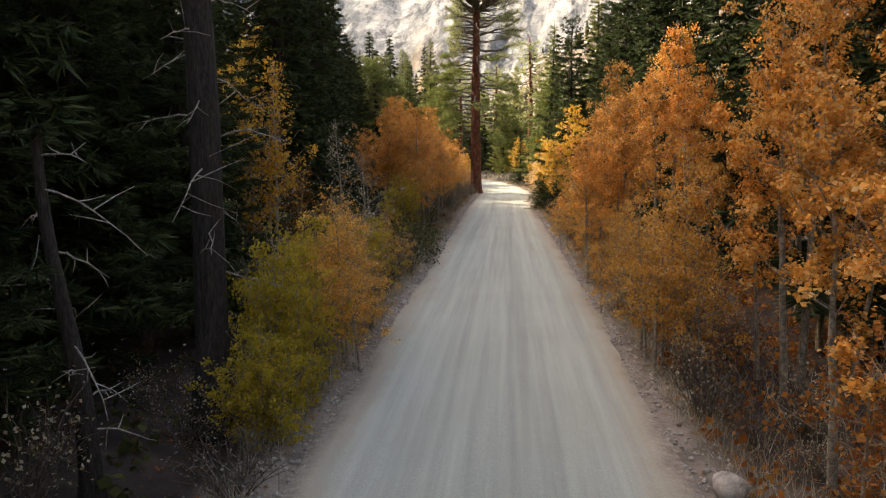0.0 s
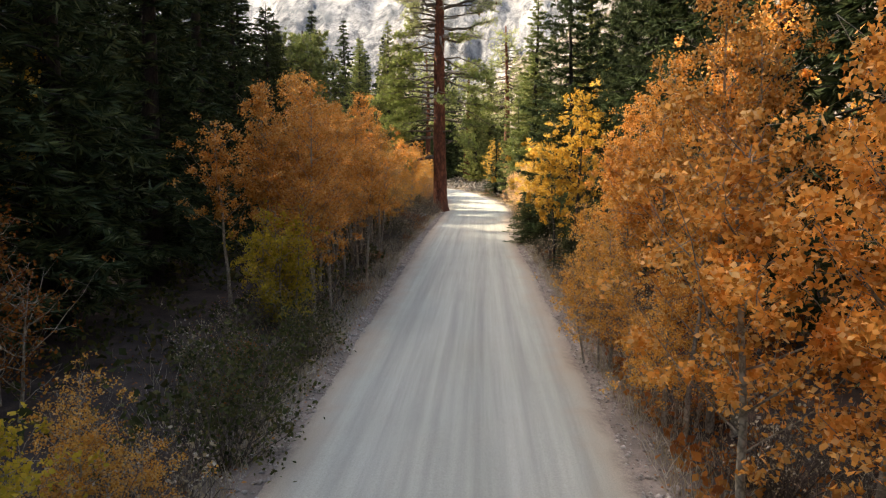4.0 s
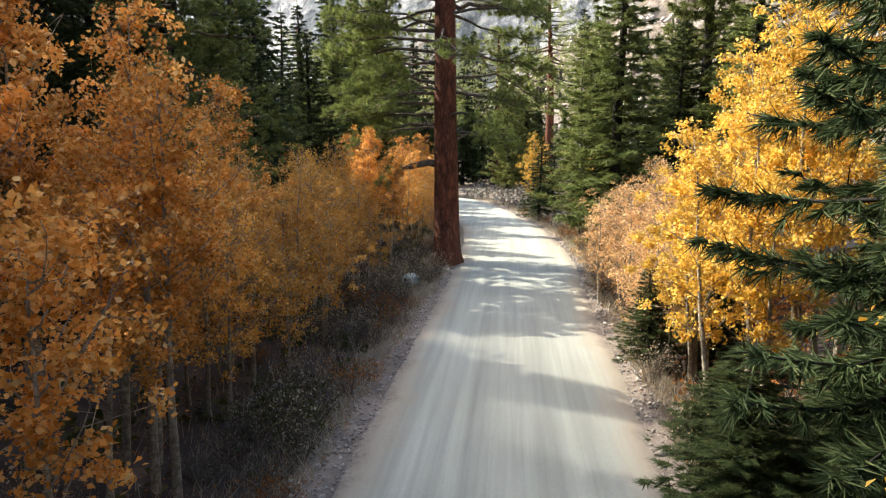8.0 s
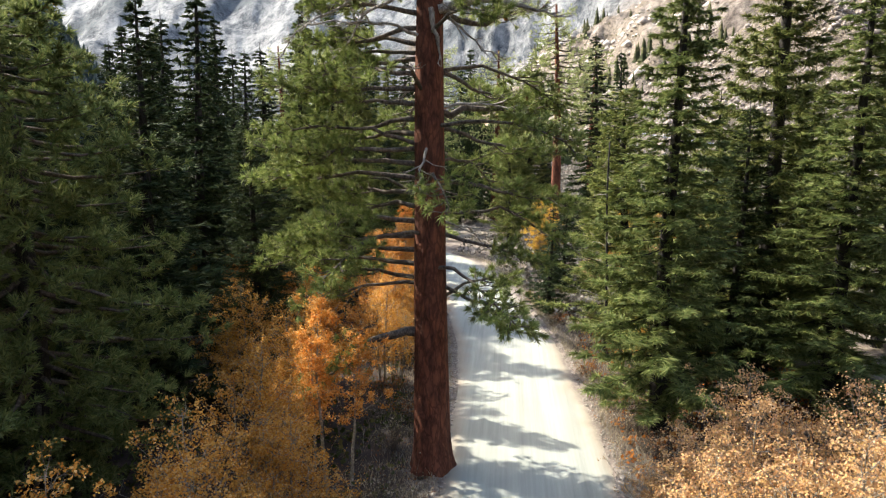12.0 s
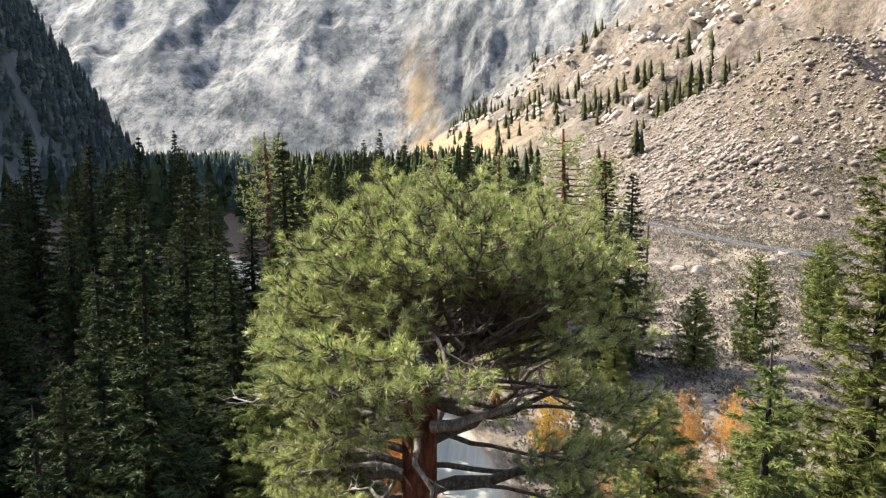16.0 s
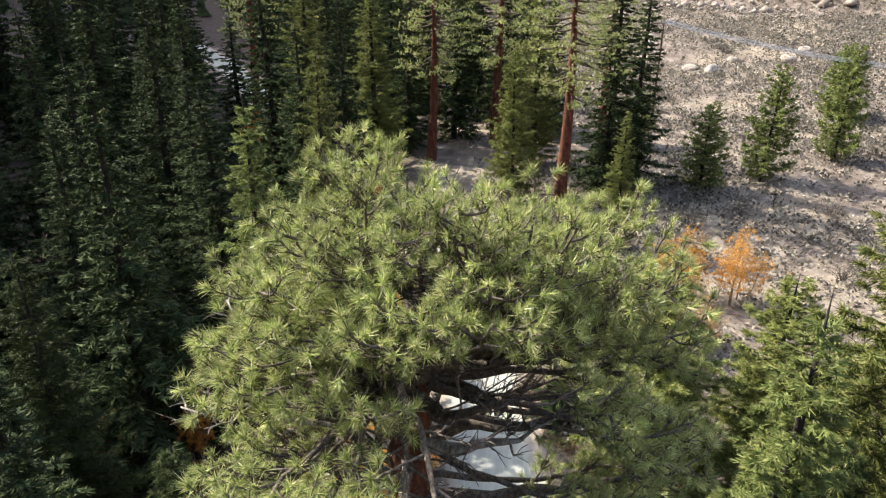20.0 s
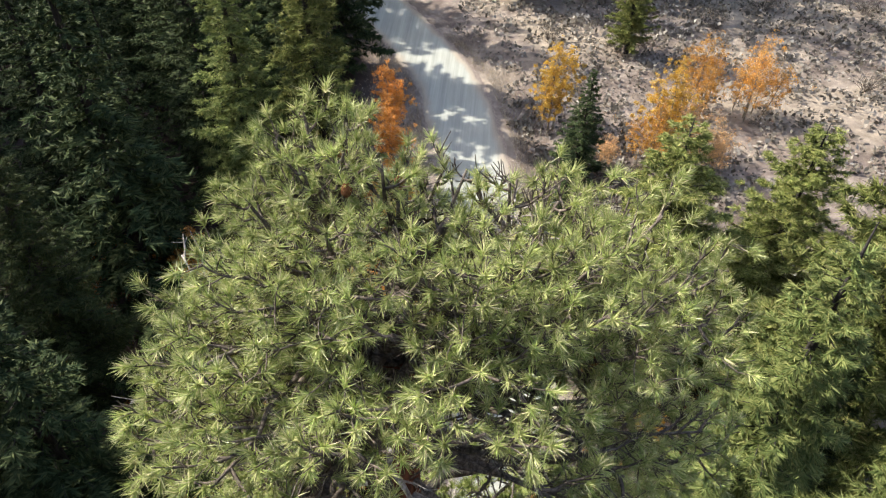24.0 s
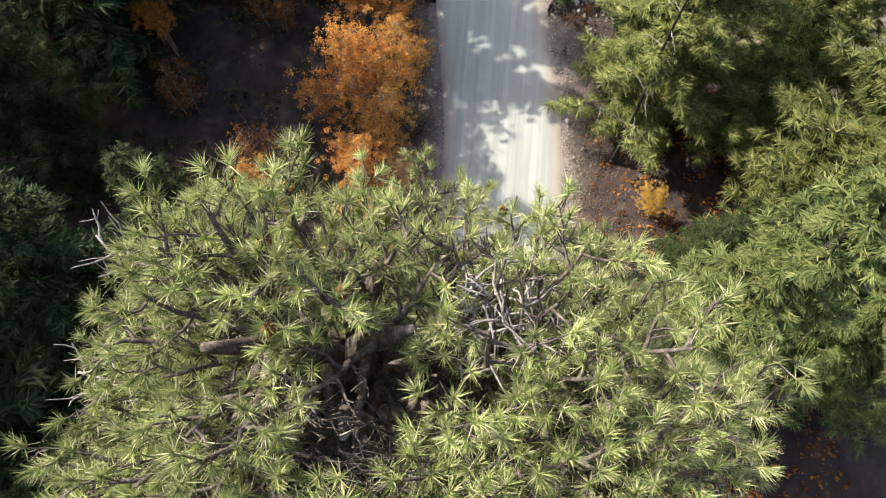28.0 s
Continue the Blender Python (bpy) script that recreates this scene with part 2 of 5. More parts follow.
def road_material():
    m, nt, b = mat("packed_dirt_road", 0.9)
    lane = fbm(nt, coords(nt, (2.6, 0.035, 1)), 1.0, 5, 0.55)
    fine = fbm(nt, coords(nt, (9.0, 0.22, 1)), 1.0, 6, 0.6)
    blot = fbm(nt, coords(nt, (0.5, 0.35, 1)), 1.0, 4)
    grit = fbm(nt, coords(nt, (1, 1, 1)), 55.0, 6, 0.7)
    col = ramp(nt, lane, [(0.3, (0.166, 0.19, 0.168)), (0.5, (0.296, 0.322, 0.285)), (0.7, (0.405, 0.43, 0.382))])
    col = mix(nt, 0.35, col, ramp(nt, fine, [(0.32, (0.23, 0.238, 0.218)), (0.68, (0.47, 0.472, 0.43))]))
    col = mix(nt, 0.3, col, ramp(nt, blot, [(0.3, (0.32, 0.305, 0.255)), (0.7, (0.41, 0.416, 0.378))]))
    at = nt.nodes.new("ShaderNodeAttribute")
    at.attribute_name = "edge"
    soil = mix(nt, 0.7, ramp(nt, fbm(nt, coords(nt, (1, 1, 1)), 9.0, 6, 0.7), [(0.3, (0.11, 0.085, 0.07)), (0.7, (0.34, 0.285, 0.24))]), grit, "OVERLAY")
    col = mix(nt, ramp(nt, at.outputs["Fac"], [(0.0, (0.0,) * 3), (0.5, (0.75,) * 3)]), col, (0.33, 0.275, 0.21))
    col = mix(nt, ramp(nt, at.outputs["Fac"], [(0.5, (0.0,) * 3), (0.85, (1.0,) * 3)]), col, soil)
    nt.links.new(mix(nt, 0.45, col, grit, "OVERLAY"), b.inputs["Base Color"])
    bump(nt, b, mix(nt, 0.5, grit, fine), 0.35, 0.02)
    return m


def ground_material():
    """Leaf litter, gravel shoulder, sage flat, talus and cliff, told apart by attributes of the sheet."""
    m, nt, b = mat("valley_ground", 0.95)
    v = coords(nt, (1, 1, 1))

    def attr(n):
        a = nt.nodes.new("ShaderNodeAttribute")
        a.attribute_name = n
        return a.outputs["Fac"]
    near, mid, grit = fbm(nt, v, 1.4, 8, 0.65), fbm(nt, v, 0.12, 8, 0.65), fbm(nt, v, 26.0, 5, 0.7)
    duff = ramp(nt, near, [(0.3, (0.022, 0.016, 0.014)), (0.55, (0.055, 0.04, 0.034)), (0.75, (0.115, 0.085, 0.068))])
    duff = mix(nt, 0.35, duff, grit, "OVERLAY")
    gravel = mix(nt, 0.6, ramp(nt, near, [(0.3, (0.13, 0.104, 0.087)), (0.7, (0.31, 0.26, 0.22))]), grit, "OVERLAY")
    sage = ramp(nt, fbm(nt, v, 0.5, 9, 0.75), [(0.32, (0.075, 0.056, 0.047)), (0.5, (0.16, 0.13, 0.112)), (0.68, (0.33, 0.285, 0.245))])
    tan = ramp(nt, fbm(nt, v, 0.07, 9, 0.7), [(0.47, (0.0,) * 3), (0.58, (0.8,) * 3)])
    sage = mix(nt, tan, sage, ramp(nt, fbm(nt, v, 1.1, 9, 0.75), [(0.35, (0.17, 0.14, 0.105)), (0.65, (0.42, 0.36, 0.28))]))
    cliff = ramp(nt, fbm(nt, coords(nt, (1, 1, 0.45)), 0.07, 14, 0.76), [(0.38, (0.075, 0.06, 0.053)), (0.48, (0.19, 0.16, 0.14)), (0.62, (0.38, 0.335, 0.30))])
    # Far rock leans towards blue: distance haze set into its colour
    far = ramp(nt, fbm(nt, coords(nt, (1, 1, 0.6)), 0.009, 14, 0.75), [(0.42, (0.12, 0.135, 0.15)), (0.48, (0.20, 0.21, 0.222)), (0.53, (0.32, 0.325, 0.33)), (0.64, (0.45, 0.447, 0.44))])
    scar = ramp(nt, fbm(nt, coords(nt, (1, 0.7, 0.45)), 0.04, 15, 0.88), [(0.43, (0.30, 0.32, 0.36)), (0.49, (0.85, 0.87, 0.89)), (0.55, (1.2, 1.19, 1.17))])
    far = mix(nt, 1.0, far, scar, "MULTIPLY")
    # Ground of the left mountainside, its haze mixed in as blue
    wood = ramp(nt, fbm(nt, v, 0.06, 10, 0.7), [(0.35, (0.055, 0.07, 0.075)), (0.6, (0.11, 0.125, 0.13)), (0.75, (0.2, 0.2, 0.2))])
    fall = ramp(nt, fbm(nt, v, 0.045, 12, 0.76), [(0.38, (0.22, 0.185, 0.14)), (0.54, (0.36, 0.25, 0.13)), (0.68, (0.42, 0.33, 0.2))])
    patch = ramp(nt, fbm(nt, v, 0.022, 8, 0.68), [(0.42, (0.0,) * 3), (0.56, (1.0,) * 3)])
    cliff = mix(nt, patch, cliff, ramp(nt, fbm(nt, v, 0.4, 8, 0.7), [(0.3, (0.11, 0.09, 0.07)), (0.7, (0.27, 0.225, 0.18))]))
    # Fine dark spots painted in for the shadows between talus blocks
    gap_shade = ramp(nt, fbm(nt, v, 0.55, 12, 0.85), [(0.42, (0.38,) * 3), (0.5, (0.8,) * 3), (0.58, (1.1,) * 3)])
    cliff = mix(nt, 1.0, cliff, gap_shade, "MULTIPLY")
    col = mix(nt, attr("gravel"), duff, gravel)
    col = mix(nt, attr("sage"), col, sage)
    col = mix(nt, attr("cliff"), col, cliff)
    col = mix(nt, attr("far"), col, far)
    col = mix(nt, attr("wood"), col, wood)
    col = mix(nt, attr("fall"), col, fall)
    nt.links.new(col, b.inputs["Base Color"])
    relief = fbm(nt, coords(nt, (1, 0.8, 0.6)), 0.05, 15, 0.85)
    big = node(nt, "ShaderNodeBump", Distance=8.0)
    nt.links.new(attr("far"), big.inputs["Strength"])
    nt.links.new(relief, big.inputs["Height"])
    crag = node(nt, "ShaderNodeBump", Distance=1.1)
    nt.links.new(attr("cliff"), crag.inputs["Strength"])
    nt.links.new(fbm(nt, coords(nt, (1, 1, 0.6)), 0.3, 12, 0.75), crag.inputs["Height"])
    nt.links.new(big.outputs[0], crag.inputs["Normal"])
    fine = node(nt, "ShaderNodeBump", Strength=0.7, Distance=0.06)
    nt.links.new(mix(nt, 0.5, near, grit), fine.inputs["Height"])
    nt.links.new(crag.outputs[0], fine.inputs["Normal"])
    nt.links.new(fine.outputs[0], b.inputs["Normal"])
    return m


ROAD_DIRT, GROUND = road_material(), ground_material()


# ---- mesh helpers ----
class Build:
    """Collects vertices and faces of one mesh."""
    def __init__(self):
        self.v, self.f, self.n = [], [], 0

    def add(self, verts, faces):
        self.v.append(np.asarray(verts, float).reshape(-1, 3))
        self.f.append(np.asarray(faces, int) + self.n)
        self.n += len(self.v[-1])

    def tube(self, pts, radii, sides=7, rough=0.0, cap=True):
        pts, radii = np.asarray(pts, float), np.asarray(radii, float)
        k = len(pts)
        tan = np.gradient(pts, axis=0)
        tan /= np.linalg.norm(tan, axis=1)[:, None] + 1e-9
        ref = np.where(np.abs(tan[:, 2:3]) > 0.8, [[1.0, 0, 0]], [[0, 0, 1.0]])
        a = np.cross(tan, ref)
        a /= np.linalg.norm(a, axis=1)[:, None] + 1e-9
        for i in range(1, k):
            if a[i] @ a[i - 1] < 0:
                a[i] = -a[i]
        b = np.cross(tan, a)
        th = np.arange(sides) * 2 * np.pi / sides
        r = radii[:, None] * (1 + rough * rng.standard_normal((k, sides)))
        v = pts[:, None] + r[..., None] * (np.cos(th)[None, :, None] * a[:, None] + np.sin(th)[None, :, None] * b[:, None])
        i, j = np.meshgrid(np.arange(k - 1), np.arange(sides), indexing="ij")
        j2 = (j + 1) % sides
        f = np.stack([i * sides + j, i * sides + j2, (i + 1) * sides + j2, (i + 1) * sides + j], -1).reshape(-1, 4)
        self.add(v.reshape(-1, 3), f)
        if cap:
            c = np.arange(1, sides - 1)
            base = self.n - sides
            self.f.append(np.stack([np.zeros_like(c), c, c + 1, c + 1], -1)[:, :3] + base)

    def blades(self, root, way, length, width, flat=0.0):
        """Thin needles or flat sprays: one triangle each; flat lays them level."""
        n = len(root)
        side = np.cross(way, rng.standard_normal((n, 3)) * (1 - flat) + [0, 0, 1.6 * flat])
        side *= (width / 2) / (np.linalg.norm(side, axis=1)[:, None] + 1e-9)
        v = np.stack([root - side, root + side, root + way * length[:, None]], 1).reshape(-1, 3)
        self.add(v, np.arange(3 * n).reshape(-1, 3))

    def leaves(self, at, size, up=0.3):
        """Small rhombic leaves in all directions."""
        n = len(at)
        nrm = rng.standard_normal((n, 3)) + [0, 0, up]
        a = np.cross(nrm, rng.standard_normal((n, 3)))
        a /= np.linalg.norm(a, axis=1)[:, None] + 1e-9
        b = np.cross(nrm, a)
        b /= np.linalg.norm(b, axis=1)[:, None] + 1e-9
        s = (size * rng.uniform(0.6, 1.25, n))[:, None]
        fold = unit(nrm) * s * 0.12
        v = np.stack([at - a * s * 0.55, at + b * s * 0.42 + fold, at + a * s * 0.6, at - b * s * 0.42 + fold], 1).reshape(-1, 3)
        self.add(v, np.arange(4 * n).reshape(-1, 4))

    def mesh(self, name, material, smooth=False):
        me = bpy.data.meshes.new(name)
        v = np.concatenate(self.v)
        loops = np.concatenate([f.ravel() for f in self.f])
        sizes = np.concatenate([np.full(len(f), f.shape[1]) for f in self.f])
        me.vertices.add(len(v))
        me.vertices.foreach_set("co", v.ravel())
        me.loops.add(len(loops))
        me.loops.foreach_set("vertex_index", loops)
        me.polygons.add(len(sizes))
        me.polygons.foreach_set("loop_start", np.concatenate([[0], np.cumsum(sizes)[:-1]]))
        if smooth:
            me.polygons.foreach_set("use_smooth", np.ones(len(sizes), bool))
        me.update()
        me.validate()
        me.materials.append(material)
        return me


def part(name, build, material, parent, label="", smooth=False):
    ob = new(name, build.mesh(name, material, smooth) if isinstance(build, Build) else build)
    ob.parent = parent
    if label:
        ob["label"] = label
    return ob


def unit(a):
    a = np.asarray(a, float)
    return a / (np.linalg.norm(a, axis=-1, keepdims=True) + 1e-9)


def place(x, y, s=1.0, turn=0.0, z=None, sz=None, lean=(0, 0)):
    z = ground_z(x, y) - 0.04 if z is None else z
    return Matrix.Translation((x, y, z)) @ pose(0, 0, 0, lean[0], lean[1], turn) @ Matrix.Diagonal((s, s, sz or s, 1))


# ---- the ground ----
def vnoise(x, y, seed=0):
    xi, yi = np.floor(x).astype(int), np.floor(y).astype(int)
    u, v = x - xi, y - yi
    u, v = u * u * (3 - 2 * u), v * v * (3 - 2 * v)

    def h(a, b):
        n = (a * 374761393 + b * 668265263 + seed * 144665) & 0x7FFFFFFF
        n = ((n ^ (n >> 13)) * 1274126177) & 0x7FFFFFFF
        return ((n ^ (n >> 16)) & 0xFFFF) / 65535.0
    return (h(xi, yi) * (1 - u) + h(xi + 1, yi) * u) * (1 - v) + (h(xi, yi + 1) * (1 - u) + h(xi + 1, yi + 1) * u) * v


def fractal(x, y, octaves=5, seed=0, ridged=False):
    s, a, t = 0, 1.0, 0
    for o in range(octaves):
        n = vnoise(x * 2**o + 17.3 * o, y * 2**o - 9.1 * o, seed + o) * 2 - 1
        s, t, a = s + a * (1 - 2 * np.abs(n) if ridged else n), t + a, a * 0.5
    return s / t


def from_line(x, y, line):
    """Distance from a polyline, positive on its right-hand side."""
    best, sign = np.full(np.shape(x), 1e9), np.ones(np.shape(x))
    for (ax, ay), (bx, by) in zip(line, line[1:]):
        dx, dy = bx - ax, by - ay
        t = np.clip(((x - ax) * dx + (y - ay) * dy) / (dx * dx + dy * dy), 0, 1)
        d = np.hypot(x - ax - t * dx, y - ay - t * dy)
        s = np.sign((x - ax) * dy - (y - ay) * dx)
        take = d < best - 1e-6
        best, sign = np.where(take, d, best), np.where(take, s, sign)
    return best * sign


ROAD = [(2.62, -140), (2.62, -57), (2.6, -40), (2.45, -28), (2.3, -18), (2.45, -8), (2.6, 0), (2.4, 7), (1.9, 13), (1.0, 19), (-0.2, 27), (-1.8, 34),
        (-5.2, 40), (-11.5, 50), (-19.0, 62), (-27.0, 76), (-40.0, 98), (-60.0, 125)]
RIGHT_FOOT = [(95, -400), (88, 40), (70, 112), (30, 138), (13, 240), (0, 360), (-70, 620), (-160, 1100), (-400, 2600)]
LEFT_FOOT = [(-100, -400), (-105, 60), (-150, 260), (-232, 450), (-330, 520), (-900, 640)]


def ground_parts(x, y):
    x, y = np.asarray(x, float), np.asarray(y, float)
    d_road = np.abs(from_line(x, y, ROAD))
    right, left = from_line(x, y, RIGHT_FOOT), -from_line(x, y, LEFT_FOOT)
    z = 0.10 * fractal(x * 0.22, y * 0.22, 4, 3) * np.clip((d_road - 2.2) / 2.5, 0, 1)
    z = z + 0.12 * np.exp(-((d_road - 2.35) / 0.4) ** 2) - 0.28 * np.exp(-((d_road - 3.4) / 0.8) ** 2)
    z = z - 0.10 * np.clip((2.6 - d_road + 0.22 * fractal(x * 0.9, y * 0.9, 3, 4)) / 0.4, 0, 1)
    z = z + 6.0 * np.clip((right + 75) / 75, 0, 1) ** 1.7
    r = np.clip(right, 0, None)
    rise = np.interp(r, [0, 45, 75, 95, 180, 260, 420, 900], [0, 27, 42, 66, 112, 185, 300, 560])
    rough = fractal(x * 0.02, y * 0.02, 6, 11, True) * np.clip(r / 60, 0, 1) * 18 + fractal(x * 0.055, y * 0.055, 6, 5, True) * np.clip((r - 45) / 40, 0, 1) * 10
    z = z + rise + rough
    q = np.clip(left, 0, None)
    # Crest lies on a shadow plane: unseen near ridge raised to shade the road
    shade_crest = np.clip(-1.04 * (x - 2) - 0.4 * (y + 5) - 5, 20, 340)
    z = z + np.minimum(1.5 * q, shade_crest * np.clip(q / 60, 0, 1)) + fractal(x * 0.02, y * 0.02, 5, 21, True) * np.clip(q / 80, 0, 1) * 4
    dist = np.hypot(x, y)
    f = np.clip((y - 900) / 700, 0, 1)
    z = z + f * 520 * (1 + 0.25 * fractal(x * 0.0014, y * 0.0014, 3, 31)) + (fractal(x * 0.0055 + y * 0.0012, y * 0.002 - x * 0.001, 5, 33, True) * 48 + fractal(x * 0.004, y * 0.004, 3, 37) * 30 + fractal(x * 0.021 + y * 0.008, y * 0.019 - x * 0.009, 5, 35, True) * 8) * np.clip((y - 850) / 250, 0, 1)
    ring = np.clip((dist - 900) / 900, 0, 1) * np.clip(0.4 - y / 800, 0, 1)
    return z + ring * 450, d_road, right, left, dist


def ground_z(x, y):
    return float(ground_parts(np.array([x]), np.array([y]))[0][0])


def build_ground():
    ang = np.radians(np.concatenate([np.arange(-42, 46, 0.24), np.arange(46, 318, 3.0)]))
    rad = np.concatenate([np.arange(0.6, 90, 0.6), 90 * 1.012 ** np.arange(0, 115), 355 * 1.009 ** np.arange(0, 250)])
    a, r = np.meshgrid(ang, rad)
    x, y = 2.5 + r * np.sin(a), -72 + r * np.cos(a)
    z, d_road, right, left, dist = ground_parts(x, y)
    k, n = a.shape
    i, j = np.meshgrid(np.arange(k - 1), np.arange(n), indexing="ij")
    j2 = (j + 1) % n
    bd = Build()
    bd.add(np.stack([x, y, z], -1).reshape(-1, 3), np.stack([i * n + j, (i + 1) * n + j, (i + 1) * n + j2, i * n + j2], -1).reshape(-1, 4))
    c = np.arange(1, n - 1)
    bd.f.append(np.stack([np.zeros_like(c), c + 1, c], -1))
    me = bd.mesh("ground", GROUND, True)
    crisp = np.repeat(dist[:-1].ravel()[:, None] < 9000, 1, 1).ravel()
    me.polygons.foreach_set("use_smooth", np.concatenate([crisp, np.ones(len(me.polygons) - len(crisp), bool)]))
    blot = fractal(x * 0.05, y * 0.05, 4, 41)
    masks = {
        "gravel": np.clip(1.05 - np.abs(d_road - 2.35) / 1.05 + 0.5 * fractal(x * 0.8, y * 0.8, 3, 8), 0, 1),
        "sage": np.clip(np.clip((x - 9 - 0.05 * np.abs(y)) / 7 + blot, 0, 1) * np.clip((y + 10) / 25, 0, 1) + np.clip((x + 9) / 5 + blot, 0, 1) * np.clip((y - 21) / 7, 0, 1) * np.clip((150 - y) / 30, 0, 1), 0, 1),
        "cliff": np.clip(right / 14 + blot, 0, 1),
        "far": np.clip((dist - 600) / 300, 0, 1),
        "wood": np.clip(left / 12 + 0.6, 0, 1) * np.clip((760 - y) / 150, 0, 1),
        "fall": np.clip(np.clip(1 - np.abs(right - 16) / 34, 0, 1) * np.clip((y - 380) / 100, 0, 1) * np.clip((1100 - y) / 250, 0, 1) * (1.1 + 2.0 * blot), 0, 1)}
    for name, values in masks.items():
        me.attributes.new(name, "FLOAT", "POINT").data.foreach_set("value", values.ravel().astype(np.float32))
    return tagged(new("ground", me), "valley floor of leaf litter, sage and talus below granite walls", "ground", kind="structure")


def smooth_line(line, step):
    p = np.array(line, float)
    s = np.concatenate([[0], np.cumsum(np.hypot(*np.diff(p, axis=0).T))])
    q = np.arange(0, s[-1], step)
    xy = np.stack([np.interp(q, s, p[:, 0]), np.interp(q, s, p[:, 1])], -1)
    w = np.hanning(int(9 / step) | 1)
    w /= w.sum()
    pad = len(w) // 2
    ext = np.concatenate([np.repeat(xy[:1], pad, 0), xy, np.repeat(xy[-1:], pad, 0)])
    return np.stack([np.convolve(ext[:, i], w, "valid") for i in (0, 1)], -1)


def build_road():
    c = smooth_line(ROAD, 0.25)
    t = unit(np.gradient(c, axis=0))
    nrm = np.stack([t[:, 1], -t[:, 0]], -1)
    across = np.linspace(-1, 1, 45)
    half = np.interp(c[:, 1], [-50, -18, -5, 5, 28], [2.42, 2.32, 2.42, 2.5, 2.2]) + 0.10 * fractal(c[:, 1] * 0.3, c[:, 0] * 0, 4, 51)
    off = across[None] * half[:, None]
    x, y = c[:, None, 0] + nrm[:, None, 0] * off, c[:, None, 1] + nrm[:, None, 1] * off
    rut = -0.025 * (np.exp(-((np.abs(off) - 0.85) / 0.28) ** 2))
    z = 0.045 * (1 - across[None] ** 2) + rut + 0.018 * fractal(x * 1.2, y * 0.5, 4, 61) - 0.07 * np.clip((np.abs(across[None]) - 0.82) / 0.18, 0, 1)
    k, n = x.shape
    i, j = np.meshgrid(np.arange(k - 1), np.arange(n - 1), indexing="ij")
    bd = Build()
    bd.add(np.stack([x, y, z], -1).reshape(-1, 3), np.stack([i * n + j, i * n + j + 1, (i + 1) * n + j + 1, (i + 1) * n + j], -1).reshape(-1, 4))
    me = bd.mesh("road", ROAD_DIRT, True)
    edge = np.clip((np.abs(off) - half[:, None] + 0.85 + 0.22 * fractal(x * 0.7, y * 0.3, 3, 71) + 0.16 * fractal(x * 2.6, y * 2.6, 3, 73)) / 0.8, 0, 1)
    me.attributes.new("edge", "FLOAT", "POINT").data.foreach_set("value", edge.ravel().astype(np.float32))
    tagged(new("road", me), "pale packed-dirt road with faint wheel tracks", "road", kind="structure")


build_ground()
build_road()


# ---- kinds of plants ----
def bent(a, b, n, sag=0.0, wob=0.05):
    """A curved way from a to b: sag bows it up or down, wob makes it crooked."""
    a, b = np.asarray(a, float), np.asarray(b, float)
    t = np.linspace(0, 1, n)[:, None]
    p = a + (b - a) * t
    p[:, 2] += sag * 4 * t[:, 0] * (1 - t[:, 0])
    jig = np.cumsum(rng.standard_normal((n, 3)), 0) * wob * np.linalg.norm(b - a) / n
    return p + jig * np.minimum(1, 3 * t)


def tufts(bd, at, way, needles, length, width, spread=1.0):
    """Bunches of long needles round twig ends."""
    n = len(at)
    w = np.repeat(unit(way), needles, 0) + spread * rng.standard_normal((n * needles, 3)) * 0.62
    w[:, 2] -= 0.08
    root = np.repeat(at, needles, 0) - np.repeat(unit(way), needles, 0) * rng.uniform(0, 0.09, (n * needles, 1))
    bd.blades(root, unit(w), length * rng.uniform(0.7, 1.1, n * needles), width)


